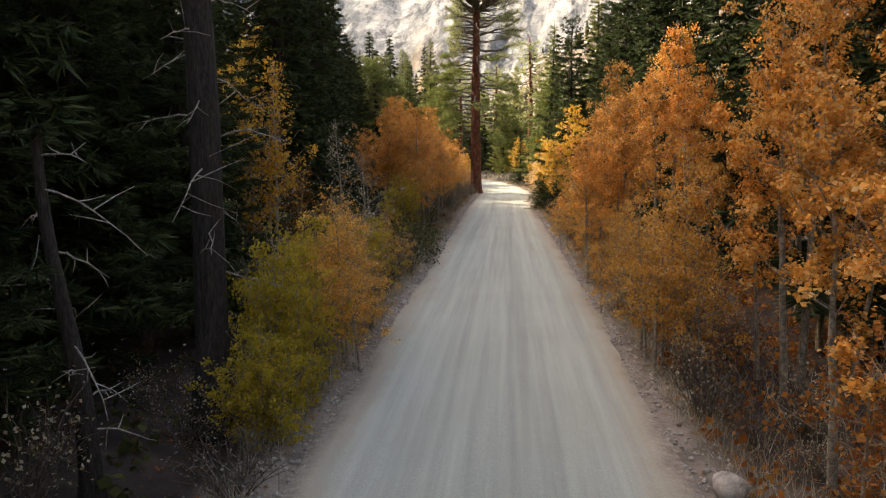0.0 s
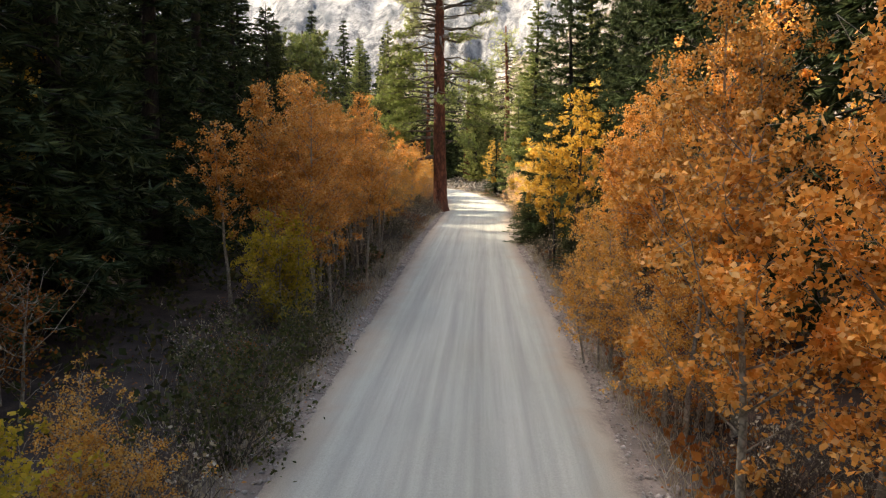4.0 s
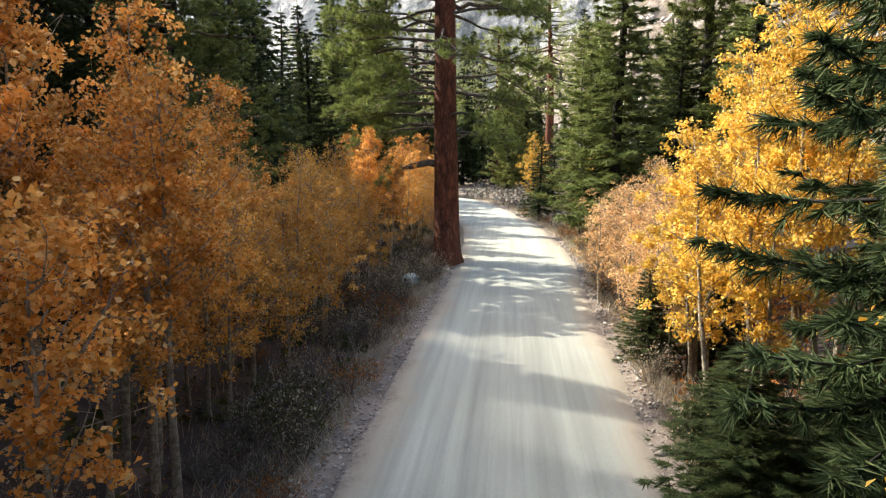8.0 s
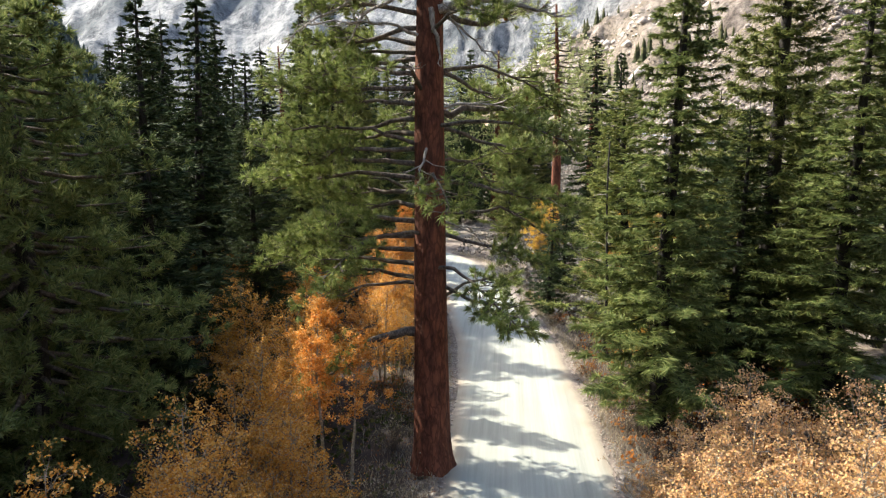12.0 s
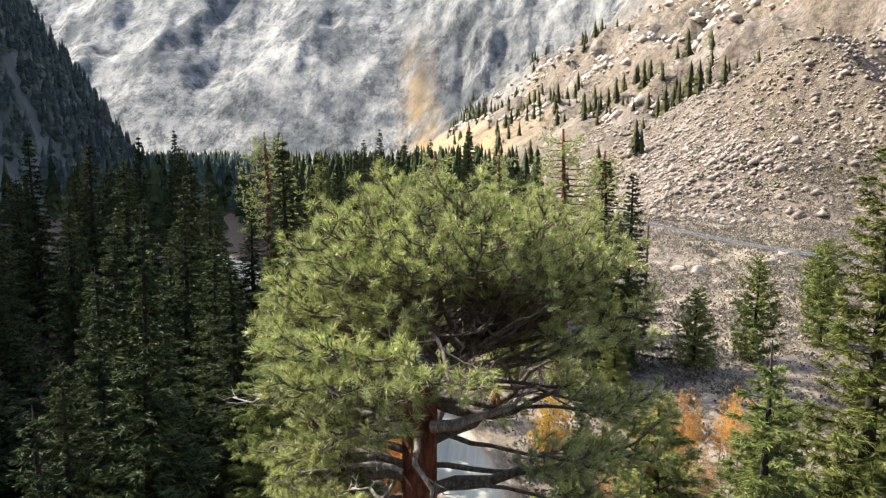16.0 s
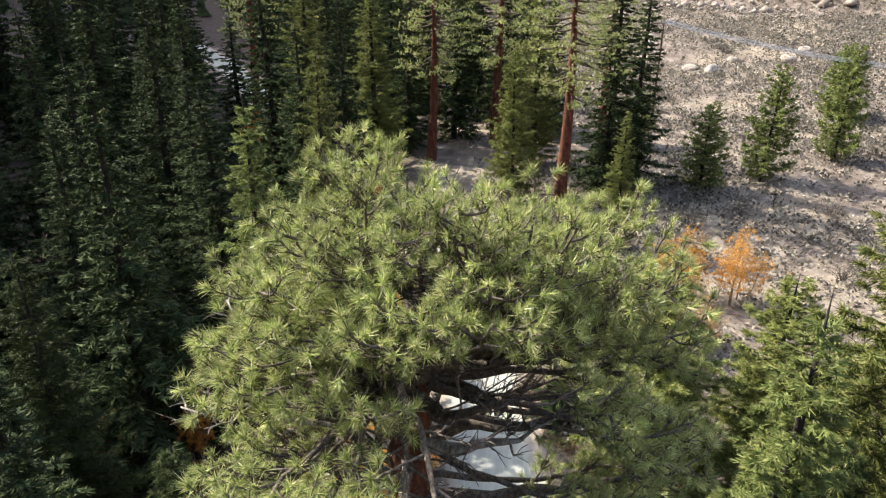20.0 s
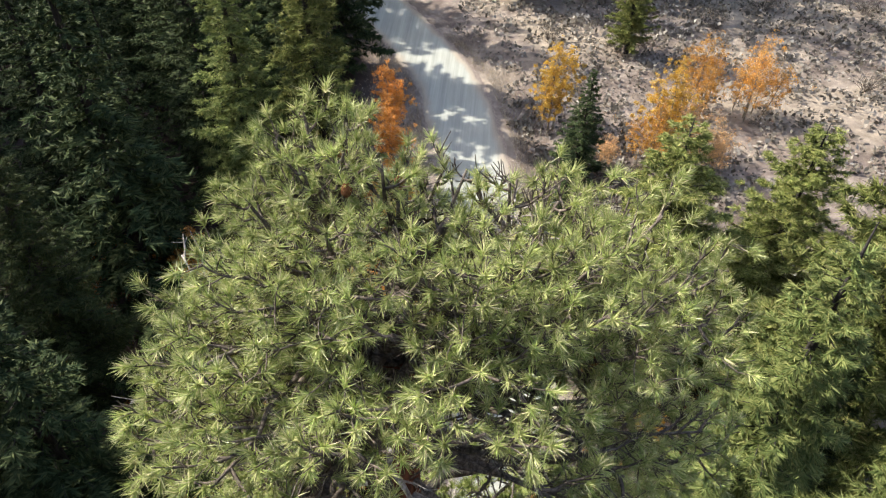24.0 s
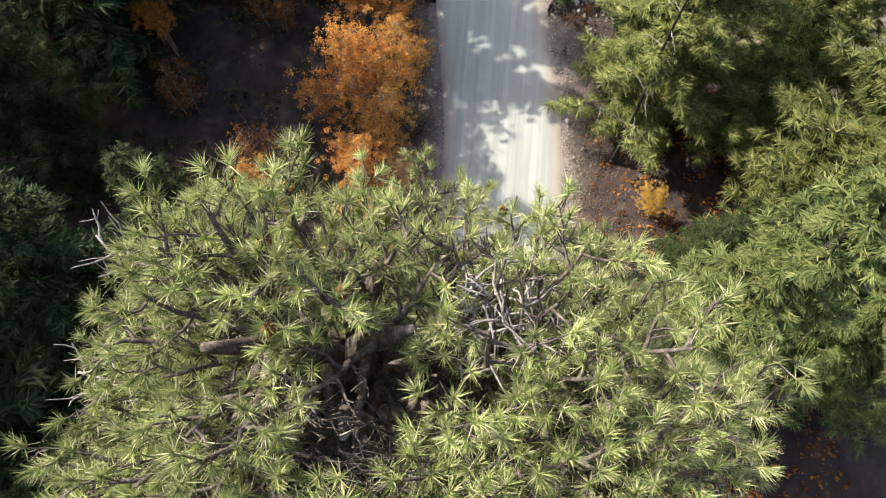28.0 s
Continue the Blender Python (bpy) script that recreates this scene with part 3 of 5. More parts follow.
def make_fir(height, radius, rows, twigs, blades, low=0.06, droop=0.25, full=0.85, name="fir_tree", label="", wide=0.05, long=1.0, needle=None, spray=0.45):
    """A conifer with whorled, drooping boughs: trunk, boughs, needles."""
    tree = tagged(new(name), label, "tree")
    tr = Build()
    k = 9
    zz = np.linspace(0, 1, k)
    spine = np.stack([0.12 * np.sin(zz * 5 + height), 0.1 * np.cos(zz * 4) - 0.1, zz * height], -1)
    tr.tube(spine, 0.017 * height * (1 - zz) ** 0.8 + 0.01, 8, 0.04)
    part("trunk", tr, FIR_BARK, tree, smooth=True)
    bo, nd = Build(), Build()
    at_all, way_all, len_all = [], [], []
    for i in range(rows):
        u = low + (0.985 - low) * (i / rows) ** 0.92
        prof = (1 - u) ** full * min(1, 0.55 + 3 * (u - low) / 0.4)
        for b in range(5 if u < 0.9 else 4):
            az = i * 2.399 + b * 2 * np.pi / 5 + rng.normal(0, 0.22)
            z = min(0.99, u + rng.uniform(-0.5, 0.5) / rows) * height
            ln = radius * prof * rng.uniform(0.62, 1.12) + 0.12
            d = np.array([np.cos(az), np.sin(az), 0])
            base = np.array([np.interp(z, spine[:, 2], spine[:, 0]), np.interp(z, spine[:, 2], spine[:, 1]), z])
            tip = base + d * ln + [0, 0, -droop * ln + 0.35 * ln * u]
            p = bent(base, tip, 5, -0.06 * ln, 0.06)
            bo.tube(p, np.linspace(0.012 * ln + 0.006, 0.004, 5), 3, cap=False)
            m = max(4, int(twigs * (ln / radius) ** 0.8))
            t = np.sort(rng.uniform(0.12, 1.0, m))
            q = np.stack([np.interp(t, np.linspace(0, 1, 5), p[:, c]) for c in range(3)], -1)
            side = np.array([-d[1], d[0], 0])
            sg = np.where(np.arange(m) % 2, 1.0, -1.0)[:, None]
            reach = (0.14 + 0.46 * (1 - t) * ln / 2.2)[:, None] * rng.uniform(0.5, 1.2, (m, 1))
            w = unit(side * sg + d * 0.75 + [0, 0, -0.25] + 0.25 * rng.standard_normal((m, 3)))
            for s in (0.35, 1.0):
                at_all.append(q + w * reach * s)
                way_all.append(w)
                len_all.append(np.full(m, (0.20 + 0.06 * ln) * long * (0.5 + 0.5 * prof)))
            at_all.append(q[-1:]), way_all.append(d[None]), len_all.append(np.array([0.2]))
    at, way, ln = np.concatenate(at_all), np.concatenate(way_all), np.concatenate(len_all)
    w = np.repeat(way, blades, 0) + spray * rng.standard_normal((len(at) * blades, 3)) * [1, 1, 0.5]
    nd.blades(np.repeat(at, blades, 0) - np.repeat(way * ln[:, None] * 0.6, blades, 0), unit(w), np.repeat(ln, blades) * rng.uniform(0.9, 1.7, len(at) * blades), wide, 0.45)
    tagged(part("bough_wood", bo, FIR_BARK, tree), kind="stuff")
    part("crown", nd, needle or FIR_NEEDLE, tree)
    return tree


def make_pine(height, radius, clear, limbs, blades, label, name="pine_tree", red=True, needle=None, wide=0.028):
    """An open, round-topped pine seen from some way off."""
    tree = tagged(new(name), label, "tree")
    tr, bo, nd = Build(), Build(), Build()
    zz = np.linspace(0, 1, 10)
    spine = np.stack([0.2 * np.sin(zz * 4), 0.15 * np.cos(zz * 5) - 0.15, zz * height], -1)
    tr.tube(spine, 0.026 * height * (1 - 0.85 * zz) + 0.01, 12, 0.05)
    part("trunk", tr, PINE_BARK if red else FIR_BARK, tree, smooth=True)
    at, way = [], []
    for i in range(limbs):
        u = clear + (0.97 - clear) * i / limbs
        az = i * 2.399 + rng.normal(0, 0.3)
        ln = radius * np.interp(u, [clear, clear + 0.2, 0.75, 1.0], [0.65, 1.0, 0.85, 0.3]) * rng.uniform(0.7, 1.15)
        d = np.array([np.cos(az), np.sin(az), 0])
        base = np.array([np.interp(u, zz, spine[:, 0]), np.interp(u, zz, spine[:, 1]), u * height])
        tip = base + d * ln + [0, 0, ln * (-0.15 + 0.7 * max(0, u - 0.5))]
        p = bent(base, tip, 6, -0.08 * ln, 0.1)
        bo.tube(p, np.linspace(0.02 * ln + 0.015, 0.008, 6), 4, cap=False)
        m = int(16 * ln / radius) + 5
        t = rng.uniform(0.3, 1.02, m)
        q = np.stack([np.interp(t, np.linspace(0, 1, 6), p[:, c]) for c in range(3)], -1)
        off = unit(rng.standard_normal((m, 3)) * [1, 1, 0.6] + d * 0.5 + [0, 0, 0.25])
        for s in (0.25, 0.5):
            at.append(q + off * s * rng.uniform(0.5, 1.4, (m, 1))), way.append(off + [0, 0, 0.4])
    at, way = np.concatenate(at), np.concatenate(way)
    tufts(nd, at, way, blades, 0.24, wide)
    tagged(part("limb_wood", bo, LIMB_BARK, tree), kind="stuff")
    part("crown", nd, needle or PINE_NEEDLE, tree)
    return tree


def make_aspen(height, spread, stems, leaves, leaf_mat, label, name="aspen_tree", low=0.22, size=0.06, twig=True, rise=1.0, bark=None):
    """A clump of pale stems with rising branches; the leaves hang in small bunches round the twig ends."""
    tree = tagged(new(name), label, "tree")
    lv, br = Build(), Build()
    pts, wts = [], []
    for s in range(stems):
        a = s * 2.399
        h = height * (1 if s == 0 else rng.uniform(0.6, 0.92))
        foot = np.array([np.cos(a), np.sin(a), 0]) * (0 if s == 0 else rng.uniform(0.3, 0.8) * spread * 0.8)
        top = foot * 1.3 + [rng.normal(0, 0.12), rng.normal(0, 0.12), h]
        p = bent(foot, top, 9, 0, 0.06)
        tr = Build()
        tr.tube(p, np.linspace(0.011 * h + 0.008, 0.006, 9), 6)
        part("stem", tr, bark or ASPEN_BARK, tree, smooth=True)
        count = int(15 * h / height) + (6 if stems > 2 else 14)
        for b in range(count):
            t = low + (0.99 - low) * (b + rng.uniform(0, 1)) / count
            q = np.array([np.interp(t, np.linspace(0, 1, 9), p[:, c]) for c in range(3)])
            az = b * 2.399 + rng.normal(0, 0.4)
            ln = spread * np.interp(t, [0, low, 0.45, 0.75, 1], [0.5, 0.6, 0.92, 0.52, 0.12]) * rng.uniform(0.55, 1.15)
            e = q + np.array([np.cos(az) * ln, np.sin(az) * ln, ln * rise * rng.uniform(0.4, 1.15)])
            bp = bent(q, e, 6, -0.05, 0.14)
            br.tube(bp, np.linspace(0.012, 0.003, 6), 3, cap=False)
            for c in range(7):
                k = bp[1 + c % 5]
                f = k + rng.standard_normal(3) * [0.17, 0.17, 0.13] * (spread / 1.2) ** 0.5 + [0, 0, 0.06]
                if twig:
                    br.tube(np.stack([k, f]), [0.004, 0.002], 3, cap=False)
                pts.append(f), wts.append((0.35 + ln) * rng.uniform(0.15, 1.0) ** 1.6)
    pts, wts = np.array(pts), np.array(wts)
    pick = rng.choice(len(pts), leaves, p=wts / wts.sum())
    at = pts[pick] + rng.standard_normal((leaves, 3)) * [0.062, 0.062, 0.052]
    at[:, 2] = np.maximum(at[:, 2], 0.1)
    lv.leaves(at, size, 0.7)
    tagged(part("branch_wood", br, bark or ASPEN_BARK, tree), kind="stuff")
    part("crown", lv, leaf_mat, tree)
    return tree


def make_shrub(height, spread, stems, leaves, leaf_mat, label, wood=None, name="shrub", size=0.04):
    """A twiggy bush that springs from the ground."""
    bush = tagged(new(name), label, "bush")
    tw, lv, tips = Build(), Build(), []
    for s in range(stems):
        az, r = rng.uniform(0, 6.28), rng.uniform(0.1, 1) ** 0.6
        e = np.array([np.cos(az) * spread * r, np.sin(az) * spread * r, height * (1.05 - 0.5 * r * r) * rng.uniform(0.6, 1.1)])
        p = bent([e[0] * 0.12, e[1] * 0.12, -0.03], e, 5, 0.08 * height, 0.14)
        tw.tube(p, np.linspace(0.010, 0.003, 5), 3, cap=False)
        for c in (1, 2, 3):
            f = p[c] + rng.standard_normal(3) * 0.22 * spread + [0, 0, 0.16 * height]
            tw.tube(np.stack([p[c], f]), [0.005, 0.0025], 3, cap=False)
            tips.append(f)
        tips += [p[3], p[4]]
    tips = np.array(tips)
    at = tips[rng.integers(0, len(tips), leaves)] + rng.standard_normal((leaves, 3)) * 0.10 * spread
    at[:, 2] = np.maximum(at[:, 2], 0.03)
    tagged(part("twig_wood", tw, wood or LIMB_BARK, bush), kind="stuff")
    if leaves:
        lv.leaves(at, size)
        part("foliage", lv, leaf_mat, bush)
    return bush


def spread_out(kinds, spots, group=""):
    """Sets the kinds at the spots in turn: the first spots take the built ones, the rest copies."""
    used = {}
    for x, y, s, turn, k, *more in spots:
        ob, m = kinds[k], place(x, y, s, turn, sz=more[0] if more else None)
        if k not in used:
            ob.matrix_basis, used[k] = m, True
            first = ob
        else:
            first = copy_thing(kinds[k], m @ Matrix.Diagonal([1 / c for c in kinds[k].scale] + [1]))
        if group:
            tagged(first, group=group)


# ---- the great pine beside the road ----
def great_pine():
    tree = tagged(new("jeffrey_pine"), "tall red-barked pine with a dense round crown beside the road", "tree")
    tree.matrix_basis = pose(0.0, 0.12, -0.03)
    tr = Build()
    z = np.concatenate([[0, 0.15, 0.4, 0.9], np.arange(1.6, 16.3, 0.6)])
    r = np.interp(z, [0, 0.4, 1, 4, 10, 14.5], [0.62, 0.53, 0.485, 0.43, 0.36, 0.29])
    x = np.interp(z, [0, 5, 10, 14.5], [0, -0.05, -0.08, -0.04])
    sides = 40
    th = np.arange(sides) * 2 * np.pi / sides
    furrow = 1 + 0.022 * np.sin(th * 9 + 1.5 * np.sin(z[:, None] * 0.8)) + 0.014 * fractal(th[None] * 3.2 + 0 * z[:, None], z[:, None] * 1.3 + 0 * th[None], 4, 81)
    flare = 1 + 0.10 * np.exp(-z[:, None] / 0.35) * np.sin(th * 5 + 0.6)
    rr = r[:, None] * furrow * flare
    v = np.stack([x[:, None] + rr * np.cos(th), rr * np.sin(th), z[:, None] + 0 * rr], -1)
    k = len(z)
    i, j = np.meshgrid(np.arange(k - 1), np.arange(sides), indexing="ij")
    j2 = (j + 1) % sides
    tr.add(v.reshape(-1, 3), np.stack([i * sides + j, i * sides + j2, (i + 1) * sides + j2, (i + 1) * sides + j], -1).reshape(-1, 4))
    part("trunk", tr, PINE_BARK, tree, "furrowed red-brown bark", smooth=True)
    # the trunk parts into crooked stems inside the crown
    fork = np.array([-0.04, 0, 16.1])
    stems = []
    for e, rad, sag in (((-0.8, -0.25, 18.2), 0.19, 0.2), ((0.75, 0.0, 18.1), 0.18, 0.25), ((0.3, 0.6, 17.8), 0.12, 0.2), ((1.9, -0.5, 17.5), 0.14, -0.35)):
        p = bent(fork + [0, 0, -0.3], e, 9, sag, 0.12)
        st = Build()
        st.tube(p, np.linspace(rad, 0.035, 9), 10, 0.05)
        part("stem", st, LIMB_BARK, tree, smooth=True)
        stems.append(p)

    taken = {}

    def hollow(q):
        if -1.15 < q[0] < 0.75 and -3.2 < q[1] < 0.6 and 9.0 < q[2] < 16.95:
            return True
        return abs(q[0] - 1.15) < 0.75 and -4.6 < q[1] < 1.6 and abs(q[2] - 15.95 + 0.46 * q[1]) < 0.72

    def apart(q, gap=0.145):
        """Tufts keep their distance and leave open the hollow under the crown."""
        if hollow(q):
            return False
        for c, r in (((0.3, -0.8, 17.5), (0.42, 0.8, 1.3)), ((0.9, 0.9, 18.6), (0.45, 0.8, 0.9)), ((1.35, 0.05, 18.35), (0.42, 0.45, 0.6))):
            if sum(((q[k] - c[k]) / r[k]) ** 2 for k in range(3)) < 1:
                return False
        cell = tuple(int(math.floor(w / gap)) for w in q)
        for i in (-1, 0, 1):
            for j in (-1, 0, 1):
                for k in (-1, 0, 1):
                    o = taken.get((cell[0] + i, cell[1] + j, cell[2] + k))
                    if o is not None and np.linalg.norm(o - q) < gap:
                        return False
        taken[cell] = np.array(q)
        return True

    def bough(base, tip, thick, leafed, dense, sag, dead=False):
        ln = np.linalg.norm(np.subtract(tip, base))
        p = bent(base, tip, 10, sag, 0.26 if thick > 0.08 or dead else 0.15)
        wood = Build()
        wood.tube(p, np.linspace(thick, 0.012, 10), 8, 0.06)
        at, way = [], []
        d0 = unit(p[-1] - p[0])
        m = max(3, int(ln / 0.26))
        for s in range(m):
            t = leafed + (1 - leafed) * (s + 0.6) / m
            q = np.array([np.interp(t, np.linspace(0, 1, 10), p[:, c]) for c in range(3)])
            if hollow(q) and s % 3:
                continue
            side = unit(np.cross(d0, [0, 0, 1])) * (1 if s % 2 else -1)
            sl = (0.30 + 0.75 * (1 - t) + 0.25 * rng.uniform()) * min(1.0, ln / 2.5)
            e = q + unit(side * 0.9 + d0 * 0.65 + [0, 0, rng.uniform(-0.15, 0.45)]) * sl
            sp = bent(q, e, 5, -0.05, 0.16)
            wood.tube(sp, np.linspace(0.020, 0.007, 5), 4, cap=False)
            nt = max(2, int(dense * sl / 0.10))
            for c in range(nt):
                u = rng.uniform(0.25, 1.0)
                b0 = np.array([np.interp(u, np.linspace(0, 1, 5), sp[:, a]) for a in range(3)])
                w = unit(rng.standard_normal(3) * 0.55 + d0 * 0.4 + unit(e - q) * 0.5 + [0, 0, 0.35])
                b1 = b0 + w * rng.uniform(0.10, 0.30)
                wood.tube(np.stack([b0, (b0 + b1) / 2 + rng.standard_normal(3) * 0.012, b1]), [0.008, 0.006, 0.005], 3, cap=False)
                at.append(b1), way.append(w)
            at.append(sp[-1]), way.append(unit(e - q) + [0, 0, 0.3])
        at.append(p[-1]), way.append(d0)
        ob = part("dead_limb" if dead else "limb", wood, DEAD_WOOD if dead else LIMB_BARK, tree, "bare silvery dead limb" if dead else "", smooth=True)
        if not dead:
            nd = Build()
            keep = [apart(q) for q in at]
            if sum(keep) < 2:
                keep[0] = keep[-1] = True
            keep = np.array(keep)
            at, way = np.array(at)[keep], np.array(way)[keep]
            # boughs ending below 11.8 m take the needle colour darkened as in shade
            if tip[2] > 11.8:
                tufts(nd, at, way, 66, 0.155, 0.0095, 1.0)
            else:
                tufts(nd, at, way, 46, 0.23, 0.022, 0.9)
            part("needles", nd, PINE_NEEDLE if tip[2] > 11.8 else SHADED_LOW_NEEDLE, ob, "yellow-green long needles")
        return np.array(at)

    tips = []
    # the low crooked limb over the aspens
    tips.append(bough((-0.4, 0, 3.75), (-2.6, -1.3, 2.75), 0.14, 0.4, 2.0, 0.5))
    # sparse drooping limbs of the lower trunk, fuller on the sunny side
    for n in range(16):
        zb = 4.6 + n * 0.45
        az = n * 2.399 + 0.7
        ln = np.interp(zb, [4.5, 7, 10, 12], [2.6, 3.8, 3.4, 2.8]) * rng.uniform(0.75, 1.12)
        d = np.array([np.cos(az), np.sin(az)])
        dip = -0.25 * ln if n % 3 else 0.0
        b = (np.interp(zb, [0, 14], [0, -0.2]) + d[0] * 0.3, d[1] * 0.3, zb)
        tips.append(bough(b, (b[0] + d[0] * ln, b[1] + d[1] * ln, zb + dip), 0.055, 0.45, 0.9, 0.12 * ln))
    for n in range(21):
        az, zb, ln = np.pi + (n % 5 - 2) * 0.36, 5.2 + n * 0.37, rng.uniform(3.3, 4.9) - 0.10 * n
        tips.append(bough((-0.4, 0, zb), (-0.4 + np.cos(az) * ln, np.sin(az) * ln, zb - 0.06 * ln), 0.07, 0.4, 2.0, 0.1))
    for n in range(5):
        az, zb, ln = (n % 5 - 2) * 0.4, 5.0 + n * 1.35, rng.uniform(2.4, 3.4)
        tips.append(bough((0.3, 0, zb), (0.3 + np.cos(az) * ln, np.sin(az) * ln, zb - 0.2 * ln), 0.06, 0.4, 1.6, 0.1))
    for n in range(9):
        zb, az = 6.8 + n * 0.9, (np.pi if n % 3 else 0.0) + rng.normal(0, 0.75)
        ln = rng.uniform(1.2, 3.3)
        d = np.array([np.cos(az), np.sin(az)])
        bough((d[0] * 0.25 - 0.1, d[1] * 0.25, zb), (d[0] * ln - 0.1, d[1] * ln, zb + rng.uniform(-1.3, 0.5)), 0.045, 0.3, 0.4, rng.uniform(-0.2, 0.35), True)
    # thick crooked limbs that carry the skirt of the crown
    for az, zb, ln, up in ((0.15, 12.6, 3.2, 0.5), (-0.15, 13.6, 3.4, 1.6), (0.5, 14.4, 3.0, 1.3), (2.9, 13.0, 2.5, 0.7), (3.3, 13.9, 2.5, 1.1), (2.5, 14.8, 2.4, 0.9), (4.1, 15.6, 3.0, 1.6), (-0.9, 15.8, 3.0, 1.7), (1.4, 14.2, 2.8, 1.0), (3.2, 15.2, 2.6, 0.7), (0.9, 12.0, 3.4, 0.3), (0.7, 9.6, 3.6, 0.2)):
        tips.append(bough((-0.2, 0, zb), (0.1 + np.cos(az) * ln, np.sin(az) * ln * 0.85, zb + up), 0.125, 0.42, 2.0, -0.25))
    # the skirt on the forest side hangs lower
    for n in range(12):
        az, zb, ln = np.pi + (n % 5 - 2) * 0.42, 12.4 + n * 0.28, rng.uniform(2.0, 2.75)
        tips.append(bough((-0.3, 0, zb), (-0.25 + np.cos(az) * ln, np.sin(az) * ln * 0.8, zb + rng.uniform(-0.3, 0.5)), 0.075, 0.35, 2.0, 0.1))
    for n in range(7):
        az, zb, ln = (n % 4 - 1.6) * 0.42, 13.3 + n * 0.4, rng.uniform(3.1, 3.9)
        tips.append(bough((0.0, 0, zb), (0.1 + np.cos(az) * ln, np.sin(az) * ln * 0.8, zb + rng.uniform(-0.6, 0.6)), 0.055, 0.6, 2.0, rng.uniform(-0.3, 0.4)))
    # the full crown: pads of foliage in uneven lobes
    for n in range(150):
        u = (n + 0.5) / 150
        az = n * 2.399
        front = max(0.0, -np.sin(az))
        foot = 15.7 + 1.25 * front
        zt = foot + (18.8 - foot) * u ** 0.85
        rad = np.interp(zt, [15.7, 16.4, 17.4, 18.1, 18.5, 18.8], [0.95, 1.04, 1.0, 0.84, 0.6, 0.34]) * rng.uniform(0.84, 1.06)
        lobe = np.sin(3 * az + 0.8) + 0.6 * np.sin(5 * az + 2.0)
        rad *= 1 + 0.07 * lobe
        if n % 4 == 0:
            rad *= 0.6
        tip = np.array([0.5 + 2.62 * rad * np.cos(az), -0.7 + 2.15 * rad * np.sin(az), zt + 0.16 * lobe * (zt - 15.7) / 3 + rng.uniform(-0.3, 0.2)])
        if 0.3 < tip[0] < 2.05 and ((tip[1] < -0.2 and zt < 17.9) or (tip[1] > 0 and zt < 16.7)) or (tip[0] >= 2.05 and zt < 17.3 and n % 3):
            continue
        st = stems[min(range(4), key=lambda s: np.hypot(*(stems[s][5][:2] - tip[:2])))]
        f = np.clip((zt - 1.2 - 15.6) / 3.0, 0.02, 0.97)
        base = np.array([np.interp(f, np.linspace(0, 1, 9), st[:, c]) for c in range(3)])
        tips.append(bough(base, tip, 0.075 - 0.03 * u, 0.36, 1.9, -0.12))
    # pads that reach forward below the crown
    for n in range(9):
        tip = np.array([-1.0 + 0.2 * n, -3.5 - 0.35 * (n % 3), 16.75 + 0.22 * ((n * 2) % 5) / 2])
        tips.append(bough((-0.15, -0.2, 16.3 + 0.08 * n), tip, 0.06, 0.55, 2.0, -0.2))
    # one leading knob above the rest
    for n in range(7):
        a = n * 2.399
        tips.append(bough((-0.6, 0.1, 17.7), (-0.7 + 0.4 * np.cos(a), 0.1 + 0.35 * np.sin(a), 18.55 + 0.07 * n), 0.05, 0.35, 1.9, 0.0))
    # silver snags, on the forest side, over the road and hanging before the trunk
    for b, e, thick, sag in (((-0.3, -0.2, 14.8), (-2.9, -0.6, 15.2), 0.075, 0.25), ((-0.3, -0.3, 14.1), (-2.1, -1.0, 14.2), 0.055, 0.2), ((-0.3, -0.3, 12.8), (-3.0, -1.4, 11.2), 0.06, 0.35),
                             ((-0.35, -0.2, 12.2), (-2.3, -1.2, 10.4), 0.055, 0.4), ((-0.3, -0.3, 13.4), (-2.6, -1.6, 12.6), 0.045, 0.2), ((0.2, -0.2, 11.9), (3.0, -0.9, 11.6), 0.13, 0.15),
                             ((0.2, -0.25, 13.0), (2.4, -0.9, 13.9), 0.06, -0.1), ((0.2, -0.3, 14.9), (1.9, -0.7, 16.0), 0.11, -0.15), ((-0.05, -0.36, 14.7), (0.5, -0.8, 12.9), 0.06, 0.2),
                             ((0.0, -0.38, 11.9), (0.45, -0.7, 10.6), 0.075, 0.1), ((0.2, -0.3, 12.4), (0.75, -0.6, 12.6), 0.05, 0.0), ((-1.4, 0.7, 15.5), (-3.0, 1.35, 15.9), 0.03, 0.05),
                             ((0.5, -0.5, 16.9), (0.6, -0.9, 15.7), 0.04, 0.1)):
        bough(b, e, thick, 0.4, 0.9, sag, True)
    # crooked dark limbs in the open hollow
    for b, e, thick, sag in (((0.3, 0.1, 16.2), (2.2, 0.3, 16.3), 0.085, 0.45), ((0.2, 0.1, 15.2), (2.2, -0.2, 15.7), 0.10, -0.3), ((0.4, 0.0, 16.9), (2.2, 0.1, 16.95), 0.085, 0.15)):
        wood = Build()
        wood.tube(bent(b, e, 12, sag, 0.22), np.linspace(thick, 0.03, 12), 8, 0.05)
        part("limb", wood, LIMB_BARK, tree, smooth=True)
    tips = np.concatenate(tips[42:])
    for q in tips[rng.choice(len(tips), 26, replace=False)]:
        cn = Build()
        t = np.linspace(0, 1, 7)
        cn.tube(q + np.array([0, 0, -0.13]) + np.stack([0 * t, 0 * t, t * 0.15], -1), 0.055 * np.sin(np.pi * (0.12 + 0.86 * t)) ** 0.7, 9, 0.14)
        part("cone", cn, CONE, tree, "brown open pine cone")
